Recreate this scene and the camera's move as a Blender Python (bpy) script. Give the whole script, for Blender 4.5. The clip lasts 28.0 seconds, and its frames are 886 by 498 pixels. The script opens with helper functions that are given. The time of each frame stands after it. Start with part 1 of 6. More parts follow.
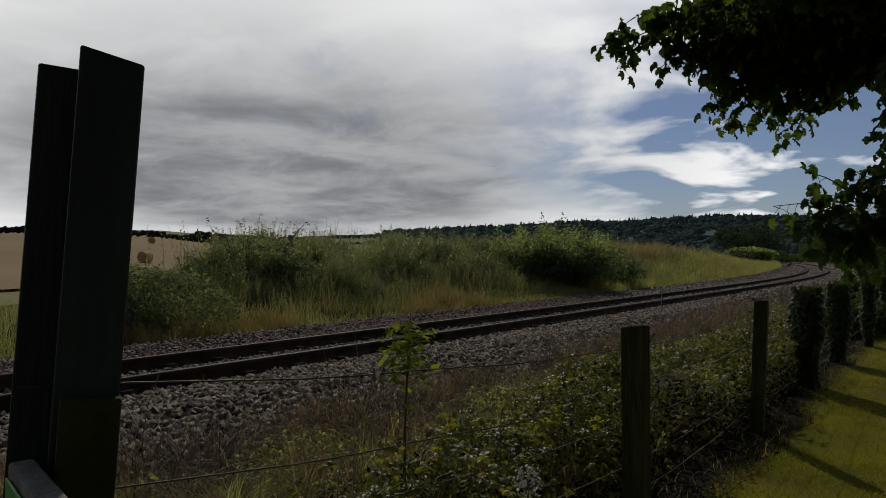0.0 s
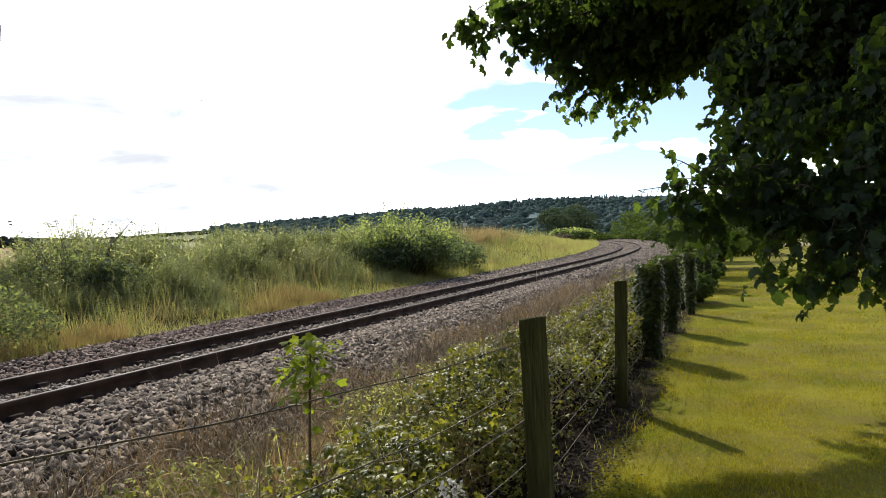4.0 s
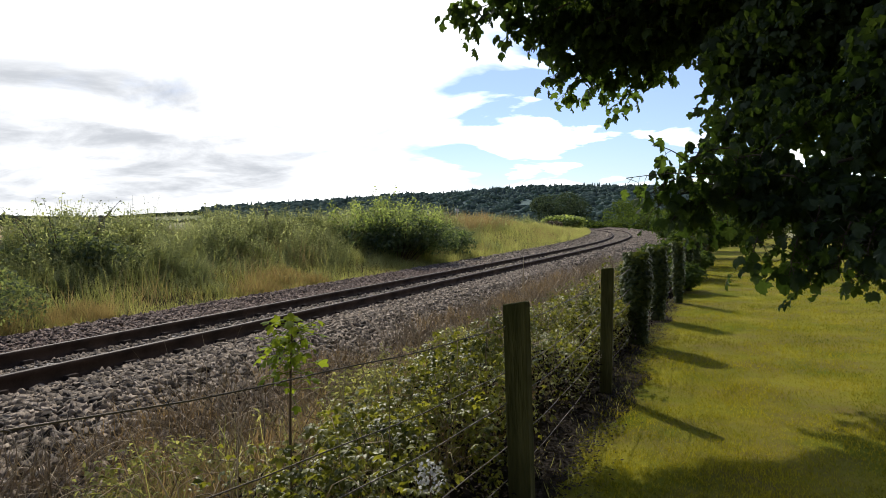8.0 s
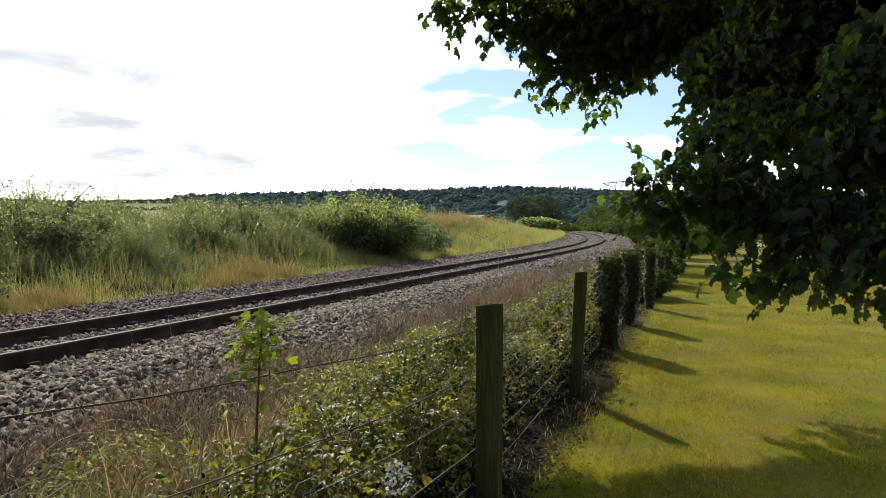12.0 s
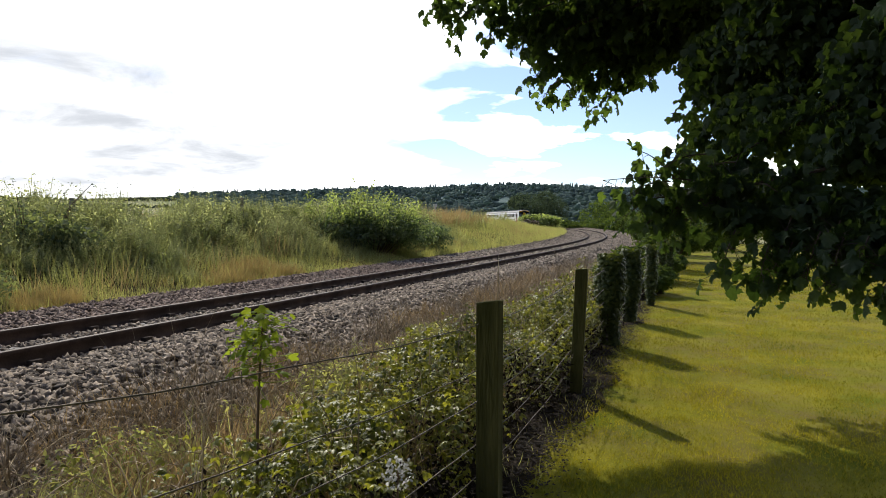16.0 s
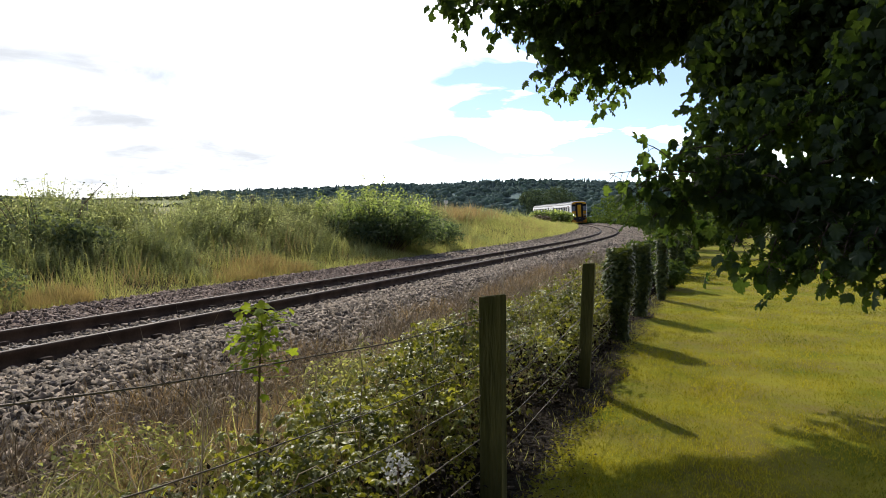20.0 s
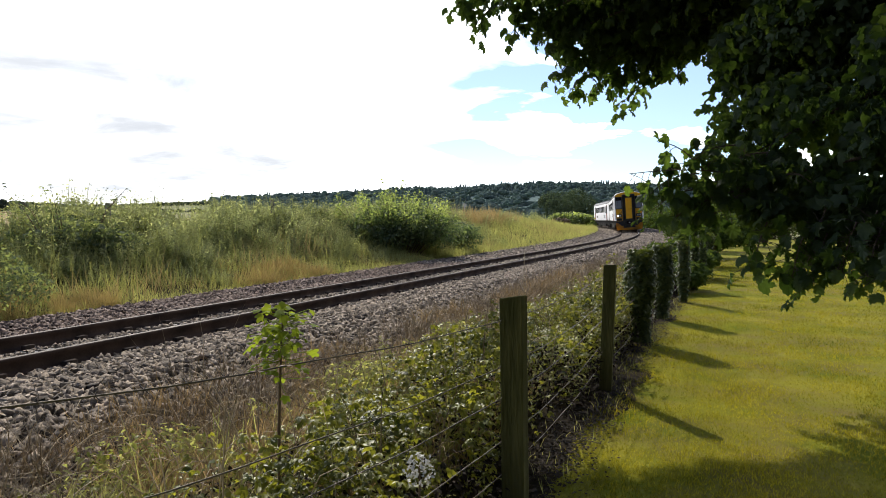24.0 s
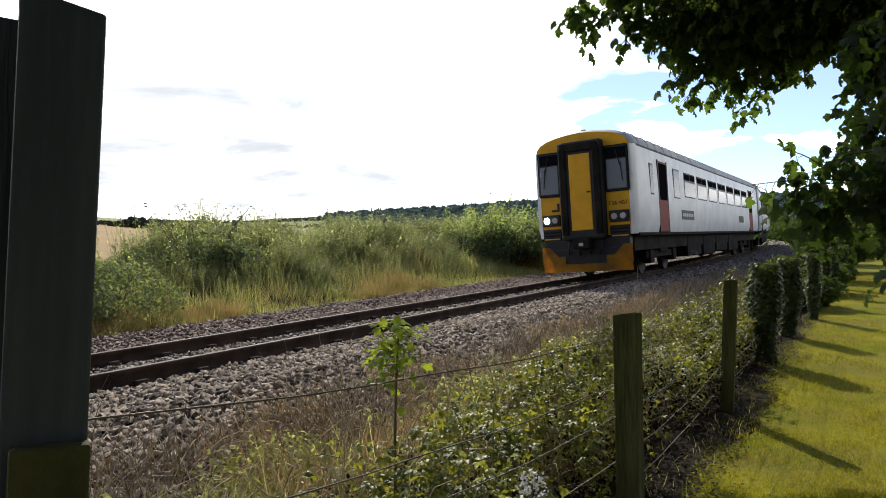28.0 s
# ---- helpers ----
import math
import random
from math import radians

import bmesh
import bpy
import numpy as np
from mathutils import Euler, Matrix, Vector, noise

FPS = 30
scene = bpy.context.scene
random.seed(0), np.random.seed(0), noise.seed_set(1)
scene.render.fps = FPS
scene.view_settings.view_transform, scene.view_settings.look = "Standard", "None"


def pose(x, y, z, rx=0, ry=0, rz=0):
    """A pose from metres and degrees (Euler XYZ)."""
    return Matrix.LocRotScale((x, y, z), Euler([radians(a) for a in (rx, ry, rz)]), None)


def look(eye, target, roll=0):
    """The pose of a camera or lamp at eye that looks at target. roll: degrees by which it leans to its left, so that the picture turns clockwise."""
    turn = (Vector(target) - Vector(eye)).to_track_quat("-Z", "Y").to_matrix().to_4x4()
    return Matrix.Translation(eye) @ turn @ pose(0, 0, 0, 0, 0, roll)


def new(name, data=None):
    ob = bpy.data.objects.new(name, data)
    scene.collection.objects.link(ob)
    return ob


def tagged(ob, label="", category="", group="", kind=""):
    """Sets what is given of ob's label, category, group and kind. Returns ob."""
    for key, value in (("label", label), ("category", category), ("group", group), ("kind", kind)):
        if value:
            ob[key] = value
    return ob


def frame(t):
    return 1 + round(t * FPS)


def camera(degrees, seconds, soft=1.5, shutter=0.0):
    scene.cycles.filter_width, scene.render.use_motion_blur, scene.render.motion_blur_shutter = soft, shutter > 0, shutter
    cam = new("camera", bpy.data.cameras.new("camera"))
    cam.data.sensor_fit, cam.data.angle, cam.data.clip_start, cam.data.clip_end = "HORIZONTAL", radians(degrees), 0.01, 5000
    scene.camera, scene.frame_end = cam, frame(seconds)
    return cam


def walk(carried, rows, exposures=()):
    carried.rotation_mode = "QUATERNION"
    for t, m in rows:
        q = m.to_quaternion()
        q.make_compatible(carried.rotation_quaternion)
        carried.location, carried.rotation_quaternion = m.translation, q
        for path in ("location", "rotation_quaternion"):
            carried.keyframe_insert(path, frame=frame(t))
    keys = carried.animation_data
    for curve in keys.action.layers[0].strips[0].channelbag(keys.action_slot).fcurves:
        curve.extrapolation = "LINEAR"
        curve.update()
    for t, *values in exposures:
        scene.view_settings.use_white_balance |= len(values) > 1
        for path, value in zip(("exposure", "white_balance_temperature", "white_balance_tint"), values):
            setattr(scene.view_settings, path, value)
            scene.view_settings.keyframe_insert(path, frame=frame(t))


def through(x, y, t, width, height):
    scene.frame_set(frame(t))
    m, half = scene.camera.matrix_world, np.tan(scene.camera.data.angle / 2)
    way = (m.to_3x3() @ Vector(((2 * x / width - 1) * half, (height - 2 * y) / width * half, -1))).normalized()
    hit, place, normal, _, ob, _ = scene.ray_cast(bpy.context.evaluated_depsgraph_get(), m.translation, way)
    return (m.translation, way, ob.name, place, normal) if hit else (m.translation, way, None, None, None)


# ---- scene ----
cam = camera(66.0, 28.0, 0.55)
PATH = [
    (0, (0.201, -0.257, 1.722), (-0.355, 1.664, 1.724), 0.2),
    (0.5, (0.325, -0.235, 1.727), (0.049, 1.746, 1.68), -0.0),
    (1, (0.347, -0.189, 1.727), (0.194, 1.804, 1.642), -0.0),
    (1.5, (0.222, -0.21, 1.729), (0.155, 1.787, 1.634), -1.1),
    (2, (0.075, -0.176, 1.746), (0.047, 1.822, 1.661), 0.9),
    (2.5, (-0.048, -0.038, 1.758), (-0.05, 1.961, 1.706), -1.4),
    (3, (-0.136, 0.014, 1.763), (-0.185, 2.012, 1.721), -2.0),
    (3.5, (-0.164, -0.007, 1.765), (-0.256, 1.991, 1.726), -2.4),
    (5.5, (-0.129, -0.035, 1.768), (-0.138, 1.965, 1.749), -3.0),
    (6, (-0.135, -0.053, 1.775), (-0.13, 1.947, 1.774), -3.3),
    (6.5, (-0.139, -0.064, 1.78), (-0.125, 1.936, 1.799), -3.6),
    (7, (-0.129, -0.046, 1.764), (-0.112, 1.954, 1.748), -2.6),
    (7.5, (-0.126, -0.025, 1.757), (-0.195, 1.973, 1.704), -1.1),
    (8, (-0.121, -0.023, 1.755), (-0.181, 1.974, 1.674), -1.4),
    (8.5, (-0.115, -0.037, 1.761), (-0.109, 1.962, 1.68), -0.1),
    (9, (-0.116, -0.032, 1.765), (-0.112, 1.967, 1.699), -0.2),
    (9.5, (-0.13, -0.03, 1.763), (-0.108, 1.969, 1.706), 0.4),
    (10, (-0.138, -0.017, 1.761), (-0.127, 1.982, 1.691), 0.6),
    (10.5, (-0.135, -0.02, 1.765), (-0.126, 1.979, 1.689), 0.5),
    (11, (-0.13, -0.013, 1.765), (-0.117, 1.986, 1.687), 0.4),
    (11.5, (-0.124, -0.002, 1.762), (-0.113, 1.996, 1.677), 0.4),
    (12, (-0.125, 0.002, 1.763), (-0.111, 2.0, 1.675), 0.7),
    (12.5, (-0.128, 0.004, 1.761), (-0.116, 2.002, 1.68), 1.0),
    (14.5, (-0.118, -0.019, 1.77), (-0.087, 1.98, 1.711), -0.1),
    (15, (-0.111, -0.021, 1.771), (-0.085, 1.978, 1.704), -0.3),
    (15.5, (-0.113, -0.009, 1.762), (-0.104, 1.989, 1.674), 0.5),
    (16, (-0.116, -0.011, 1.763), (-0.107, 1.987, 1.667), 0.6),
    (16.5, (-0.105, -0.016, 1.763), (-0.091, 1.982, 1.673), 0.4),
    (17, (-0.095, -0.009, 1.759), (-0.082, 1.989, 1.661), 0.5),
    (17.5, (-0.085, -0.008, 1.761), (-0.078, 1.989, 1.661), 0.4),
    (18, (-0.073, -0.007, 1.761), (-0.079, 1.991, 1.663), 0.2),
    (18.5, (-0.063, -0.007, 1.758), (-0.078, 1.99, 1.662), -0.0),
    (19, (-0.06, -0.001, 1.753), (-0.078, 1.996, 1.655), 0.1),
    (19.5, (-0.059, -0.005, 1.754), (-0.079, 1.992, 1.653), 0.0),
    (20, (-0.06, -0.003, 1.751), (-0.086, 1.994, 1.645), 0.1),
    (20.5, (-0.061, -0.01, 1.753), (-0.093, 1.987, 1.647), 0.2),
    (21, (-0.058, -0.007, 1.751), (-0.09, 1.99, 1.646), -0.1),
    (21.5, (-0.051, 0.004, 1.75), (-0.088, 2.001, 1.655), -0.1),
    (22, (-0.053, 0.027, 1.739), (-0.11, 2.024, 1.643), -0.1),
    (22.5, (-0.062, 0.017, 1.743), (-0.143, 2.014, 1.652), -0.2),
    (24.5, (-0.067, 0.017, 1.736), (-0.148, 2.013, 1.635), -0.3),
    (25, (-0.065, 0.01, 1.741), (-0.15, 2.005, 1.631), -0.1),
    (25.5, (-0.066, 0.015, 1.736), (-0.153, 2.01, 1.615), 0.4),
    (26, (-0.07, 0.019, 1.737), (-0.167, 2.013, 1.619), 0.3),
    (26.5, (-0.061, 0.018, 1.735), (-0.178, 2.011, 1.627), -0.1),
    (27, (-0.059, 0.02, 1.732), (-0.206, 2.013, 1.636), -0.2),
    (27.5, (-0.055, 0.033, 1.733), (-0.277, 2.019, 1.66), -0.3),
    (28, (-0.08, -0.02, 1.752), (-0.474, 1.94, 1.698), -0.8),
]
EXPOSURES = [(0, -2.12), (0.5, -1.68), (1, -0.96), (1.5, -0.31), (2, 0.01), (3, 0.01), (5.5, -0.26), (6, -0.59), (6.5, -1.11), (7, -1.46),
             (7.5, -1.06), (8, -0.42), (8.5, -0.21), (9, -0.09), (11, -0.11), (12.5, -0.18), (14.5, -0.25), (16, -0.23), (18, -0.13), (20, -0.09), (28, -0.07)]
walk(cam, [(t, look(eye, target, roll)) for t, eye, target, roll in PATH], EXPOSURES)

# ---- light ----
SUN_AZ, SUN_EL = radians(-20.0), radians(39.0)   # azimuth from +y, clockwise
SUN_DIR = Vector((math.sin(SUN_AZ) * math.cos(SUN_EL), math.cos(SUN_AZ) * math.cos(SUN_EL), math.sin(SUN_EL)))
sun_data = bpy.data.lights.new("sun", "SUN")
sun_data.energy, sun_data.angle, sun_data.color = 5.0, radians(0.6), (1.0, 0.93, 0.80)
sun = new("sun", sun_data)
sun.matrix_world = look((0, 0, 60), Vector((0, 0, 60)) - SUN_DIR)

world = bpy.data.worlds.new("sky")
scene.world = world
world.use_nodes = True
wn, wl = world.node_tree.nodes, world.node_tree.links
for n in list(wn):
    wn.remove(n)


def wnode(kind, **values):
    n = wn.new(kind)
    for k, v in values.items():
        n.inputs[k.replace("_", " ")].default_value = v
    return n


def build_sky():
    out, bg = wn.new("ShaderNodeOutputWorld"), wn.new("ShaderNodeBackground")
    nishita = wn.new("ShaderNodeTexSky")
    nishita.sky_type, nishita.sun_disc = "NISHITA", False
    nishita.sun_elevation, nishita.sun_rotation = SUN_EL, SUN_AZ
    nishita.air_density, nishita.dust_density, nishita.ozone_density = 1.0, 0.3, 2.0
    gain = wn.new("ShaderNodeVectorMath")
    gain.operation = "MULTIPLY"
    gain.inputs[1].default_value = (0.113, 0.128, 0.168)
    wl.new(nishita.outputs[0], gain.inputs[0])
    # a flat cloud deck: the direction is spread over a plane above
    coord, sep = wn.new("ShaderNodeTexCoord"), wn.new("ShaderNodeSeparateXYZ")
    wl.new(coord.outputs["Generated"], sep.inputs[0])

    def math_node(op, a, b):
        n = wn.new("ShaderNodeMath")
        n.operation = op
        for i, v in enumerate((a, b)):
            if isinstance(v, (int, float)):
                n.inputs[i].default_value = v
            else:
                wl.new(v, n.inputs[i])
        return n.outputs[0]

    height = math_node("ADD", math_node("MAXIMUM", sep.outputs["Z"], 0.0), 0.16)
    plane = wn.new("ShaderNodeCombineXYZ")
    wl.new(math_node("DIVIDE", sep.outputs["X"], height), plane.inputs["X"])
    wl.new(math_node("DIVIDE", sep.outputs["Y"], height), plane.inputs["Y"])

    def clouds(scale, detail, shift, lo, hi, rough=0.55):
        move = wn.new("ShaderNodeVectorMath")
        move.operation = "ADD"
        move.inputs[1].default_value = shift
        wl.new(plane.outputs[0], move.inputs[0])
        noise_node = wnode("ShaderNodeTexNoise", Scale=scale, Detail=detail, Roughness=rough, Distortion=0.35)
        wl.new(move.outputs[0], noise_node.inputs["Vector"])
        r = wn.new("ShaderNodeMapRange")
        r.interpolation_type = "SMOOTHSTEP"
        r.inputs["From Min"].default_value, r.inputs["From Max"].default_value = lo, hi
        wl.new(noise_node.outputs[0], r.inputs["Value"])
        return r.outputs["Result"]

    def spot(centre, size, amount):
        """A soft oval on the cloud plane."""
        away = wn.new("ShaderNodeVectorMath")
        away.operation = "SUBTRACT"
        away.inputs[1].default_value = (*centre, 0)
        wl.new(plane.outputs[0], away.inputs[0])
        thin = wn.new("ShaderNodeVectorMath")
        thin.operation = "DIVIDE"
        thin.inputs[1].default_value = (*size, 1)
        wl.new(away.outputs[0], thin.inputs[0])
        long = wn.new("ShaderNodeVectorMath")
        long.operation = "LENGTH"
        wl.new(thin.outputs[0], long.inputs[0])
        r = wn.new("ShaderNodeMapRange")
        r.interpolation_type = "SMOOTHSTEP"
        r.inputs["From Min"].default_value, r.inputs["From Max"].default_value = 0.0, 1.0
        r.inputs["To Min"].default_value, r.inputs["To Max"].default_value = amount, 0.0
        wl.new(long.outputs["Value"], r.inputs["Value"])
        return r.outputs["Result"]

    # broken cloud with a blue gap ahead to the right and a grey bank to the left
    cover = clouds(0.55, 7.0, (CLOUD_SHIFT[0], CLOUD_SHIFT[1], 0), 0.20, 0.36)
    gap = clouds(1.5, 8.0, (7.0, 2.0, 1.0), 0.36, 0.60, 0.52)
    cover = math_node("SUBTRACT", cover, math_node("MULTIPLY", gap, spot((0.9, 3.6), (2.1, 2.8), 2.2)))
    cover = math_node("MINIMUM", math_node("MAXIMUM", cover, 0.05), 1.0)
    # the cloud breaks up overhead
    open_above = wn.new("ShaderNodeMapRange")
    for key, value in (("From Min", 0.36), ("From Max", 0.50), ("To Min", 1.0), ("To Max", 0.04)):
        open_above.inputs[key].default_value = value
    wl.new(sep.outputs["Z"], open_above.inputs["Value"])
    cover = math_node("MULTIPLY", cover, open_above.outputs["Result"])
    grey = clouds(1.8, 8.0, (GREY_SHIFT[0], GREY_SHIFT[1], 4.0), 0.30, 0.70, 0.6)
    bank = math_node("MINIMUM", spot((-1.9, 3.4), (2.7, 3.0), 1.5), 1.0)
    grey = math_node("MULTIPLY", math_node("ADD", math_node("MULTIPLY", grey, 0.27), 0.72), bank)
    # clouds shine towards the sun and are dull away from it
    facing = wn.new("ShaderNodeVectorMath")
    facing.operation = "DOT_PRODUCT"
    facing.inputs[1].default_value = SUN_DIR
    wl.new(coord.outputs["Generated"], facing.inputs[0])
    bright = wn.new("ShaderNodeMapRange")
    bright.interpolation_type = "SMOOTHSTEP"
    for key, value in (("From Min", -0.3), ("From Max", 0.75), ("To Min", 0.22), ("To Max", 4.1)):
        bright.inputs[key].default_value = value
    wl.new(facing.outputs["Value"], bright.inputs["Value"])
    tone = wn.new("ShaderNodeMix")
    tone.data_type = "RGBA"
    tone.inputs["A"].default_value = (1.0, 1.0, 1.0, 1)
    tone.inputs["B"].default_value = (0.195, 0.205, 0.222, 1)
    wl.new(grey, tone.inputs["Factor"])
    sky = wn.new("ShaderNodeMix")
    sky.data_type = "RGBA"
    wl.new(cover, sky.inputs["Factor"])
    wl.new(gain.outputs[0], sky.inputs["A"])
    lit = wn.new("ShaderNodeVectorMath")
    lit.operation = "SCALE"
    wl.new(tone.outputs["Result"], lit.inputs[0])
    wl.new(bright.outputs["Result"], lit.inputs["Scale"])
    wl.new(lit.outputs[0], sky.inputs["B"])
    wl.new(sky.outputs["Result"], bg.inputs["Color"])
    bg.inputs["Strength"].default_value = 1.0
    wl.new(bg.outputs[0], out.inputs[0])


CLOUD_SHIFT, GREY_SHIFT = (3.1, 0.4), (1.3, 2.2)
build_sky()


# ---- materials ----
def material(name, base, other, rough=0.85, scale=3.0, fine=40.0, bump=0.3, metal=0.0, island=0.0, dist=0.02, spec=0.3, detail=5.0, long=1.0, bare=None):
    """A surface whose colour drifts between two tones at a coarse scale and is grained at a fine one."""
    m = bpy.data.materials.new(name)
    m.use_nodes = True
    nt = m.node_tree
    p = nt.nodes["Principled BSDF"]
    co = nt.nodes.new("ShaderNodeTexCoord")
    coarse, grain = nt.nodes.new("ShaderNodeTexNoise"), nt.nodes.new("ShaderNodeTexNoise")
    coarse.inputs["Scale"].default_value, coarse.inputs["Detail"].default_value = scale, detail
    grain.inputs["Scale"].default_value, grain.inputs["Detail"].default_value = fine, 4.0
    stretch = nt.nodes.new("ShaderNodeMapping")
    stretch.inputs["Scale"].default_value = (1, 1, 1 / long)
    nt.links.new(co.outputs["Object"], stretch.inputs["Vector"])
    for n in (coarse, grain):
        nt.links.new(stretch.outputs[0], n.inputs["Vector"])
    ramp = nt.nodes.new("ShaderNodeMapRange")
    ramp.inputs["From Min"].default_value, ramp.inputs["From Max"].default_value = 0.35, 0.65
    nt.links.new(coarse.outputs[0], ramp.inputs["Value"])
    mix = nt.nodes.new("ShaderNodeMix")
    mix.data_type = "RGBA"
    mix.inputs["A"].default_value, mix.inputs["B"].default_value = (*base, 1), (*other, 1)
    if island:
        geo = nt.nodes.new("ShaderNodeNewGeometry")
        blend = nt.nodes.new("ShaderNodeMix")
        blend.inputs["Factor"].default_value = island
        nt.links.new(ramp.outputs[0], blend.inputs["A"])
        nt.links.new(geo.outputs["Random Per Island"], blend.inputs["B"])
        nt.links.new(blend.outputs["Result"], mix.inputs["Factor"])
    else:
        nt.links.new(ramp.outputs[0], mix.inputs["Factor"])
    tone = mix.outputs["Result"]
    if bare:
        worn, spread, patch = nt.nodes.new("ShaderNodeTexNoise"), nt.nodes.new("ShaderNodeMapRange"), nt.nodes.new("ShaderNodeMix")
        worn.inputs["Scale"].default_value, worn.inputs["Detail"].default_value, worn.inputs["Roughness"].default_value = 0.8, 8.0, 0.7
        spread.inputs["From Min"].default_value, spread.inputs["From Max"].default_value = 0.45, 0.62
        patch.data_type = "RGBA"
        patch.inputs["B"].default_value = (*bare, 1)
        nt.links.new(stretch.outputs[0], worn.inputs["Vector"])
        nt.links.new(worn.outputs[0], spread.inputs["Value"])
        nt.links.new(spread.outputs[0], patch.inputs["Factor"])
        nt.links.new(tone, patch.inputs["A"])
        tone = patch.outputs["Result"]
    shade = nt.nodes.new("ShaderNodeMapRange")
    shade.inputs["To Min"].default_value, shade.inputs["To Max"].default_value = 0.72, 1.22
    nt.links.new(grain.outputs[0], shade.inputs["Value"])
    mul = nt.nodes.new("ShaderNodeVectorMath")
    mul.operation = "SCALE"
    nt.links.new(tone, mul.inputs[0])
    nt.links.new(shade.outputs[0], mul.inputs["Scale"])
    nt.links.new(mul.outputs[0], p.inputs["Base Color"])
    p.inputs["Roughness"].default_value, p.inputs["Metallic"].default_value = rough, metal
    p.inputs["Specular IOR Level"].default_value = spec
    if bump:
        b = nt.nodes.new("ShaderNodeBump")
        b.inputs["Strength"].default_value, b.inputs["Distance"].default_value = bump, dist
        nt.links.new(grain.outputs[0], b.inputs["Height"])
        nt.links.new(b.outputs[0], p.inputs["Normal"])
    return m


def leaf_material(name, base, other, glow=0.45, rough=0.45, spec=0.15, scale=1.5, through=(2.6, 2.4, 0.8)):
    """A leaf: colour varies leaf by leaf, and light comes through it."""
    m = material(name, base, other, rough, scale, 30.0, 0.0, island=0.6, spec=spec, detail=2.0)
    nt = m.node_tree
    p, out = nt.nodes["Principled BSDF"], nt.nodes["Material Output"]
    colour = p.inputs["Base Color"].links[0].from_socket
    thin = nt.nodes.new("ShaderNodeBsdfTranslucent")
    tint = nt.nodes.new("ShaderNodeVectorMath")
    tint.operation = "MULTIPLY"
    tint.inputs[1].default_value = through
    nt.links.new(colour, tint.inputs[0])
    nt.links.new(tint.outputs[0], thin.inputs["Color"])
    both = nt.nodes.new("ShaderNodeMixShader")
    both.inputs[0].default_value = glow
    nt.links.new(p.outputs[0], both.inputs[1])
    nt.links.new(thin.outputs[0], both.inputs[2])
    nt.links.new(both.outputs[0], out.inputs["Surface"])
    return m


def plain(name, colour, rough=0.5, metal=0.0, emit=None, power=0.0, spec=0.5):
    m = bpy.data.materials.new(name)
    m.use_nodes = True
    p = m.node_tree.nodes["Principled BSDF"]
    p.inputs["Base Color"].default_value = (*colour, 1)
    p.inputs["Roughness"].default_value, p.inputs["Metallic"].default_value = rough, metal
    p.inputs["Specular IOR Level"].default_value = spec
    if emit:
        p.inputs["Emission Color"].default_value, p.inputs["Emission Strength"].default_value = (*emit, 1), power
    return m


M_GROUND = material("far_pasture", (0.16, 0.19, 0.055), (0.25, 0.22, 0.08), 0.95, 0.02, 0.6, 0.0)
M_STUBBLE = material("stubble_field", (0.26, 0.165, 0.056), (0.33, 0.215, 0.080), 0.95, 0.05, 3.0, 0.2)
M_VERGE = material("verge_soil", (0.028, 0.024, 0.014), (0.060, 0.046, 0.026), 0.95, 1.2, 18.0, 0.5, spec=0.02)
M_LAWN = material("mown_lawn", (0.135, 0.160, 0.013), (0.29, 0.265, 0.034), 0.95, 1.1, 70.0, 0.6, dist=0.03, spec=0.03, bare=(0.185, 0.155, 0.045))
M_LAWN_BLADE = leaf_material("lawn_blade", (0.050, 0.066, 0.006), (0.305, 0.272, 0.038), 0.38, 0.7, 0.05, scale=0.9)
# the bed's dark colour holds the shade seen between the loose stones
M_BALLAST = material("ballast_bed", (0.028, 0.022, 0.020), (0.065, 0.052, 0.047), 0.95, 8.0, 30.0, 1.0, dist=0.06, spec=0.05)
M_STONE = material("ballast_stone", (0.027, 0.021, 0.018), (0.375, 0.305, 0.235), 0.9, 3.0, 60.0, 0.4, island=0.85)
M_RUSTY = material("rusty_ballast", (0.05, 0.034, 0.027), (0.28, 0.205, 0.165), 0.9, 3.0, 60.0, 0.4, island=0.85)
M_RAIL = material("rusted_rail_steel", (0.032, 0.022, 0.018), (0.075, 0.050, 0.040), 0.85, 4.0, 50.0, 0.2, spec=0.12)
M_RAILTOP = material("worn_rail_head", (0.06, 0.048, 0.042), (0.11, 0.092, 0.08), 0.65, 3.0, 60.0, 0.0, metal=0.2, spec=0.15)
M_CLIP = material("rail_clip_steel", (0.04, 0.032, 0.028), (0.08, 0.062, 0.052), 0.9, 9.0, 60.0, 0.2, spec=0.05)
M_SLEEPER = material("weathered_concrete", (0.26, 0.24, 0.22), (0.36, 0.34, 0.31), 0.9, 4.0, 40.0, 0.4)
M_POST = material("weathered_fence_timber", (0.049, 0.052, 0.018), (0.112, 0.108, 0.044), 0.9, 9.0, 70.0, 0.8, long=9.0, spec=0.08)
M_DARKPOST = material("dark_creosoted_timber", (0.026, 0.036, 0.052), (0.056, 0.070, 0.094), 0.5, 7.0, 60.0, 0.3, long=10.0)
M_GREYWOOD = material("grey_weathered_wood", (0.16, 0.15, 0.13), (0.30, 0.28, 0.25), 0.9, 8.0, 60.0, 0.5)
M_MOSS = material("mossy_timber", (0.045, 0.046, 0.014), (0.08, 0.075, 0.026), 0.9, 6.0, 45.0, 0.6)
M_GREEN = material("green_paint", (0.10, 0.34, 0.06), (0.14, 0.40, 0.08), 0.5, 5.0, 50.0, 0.1)
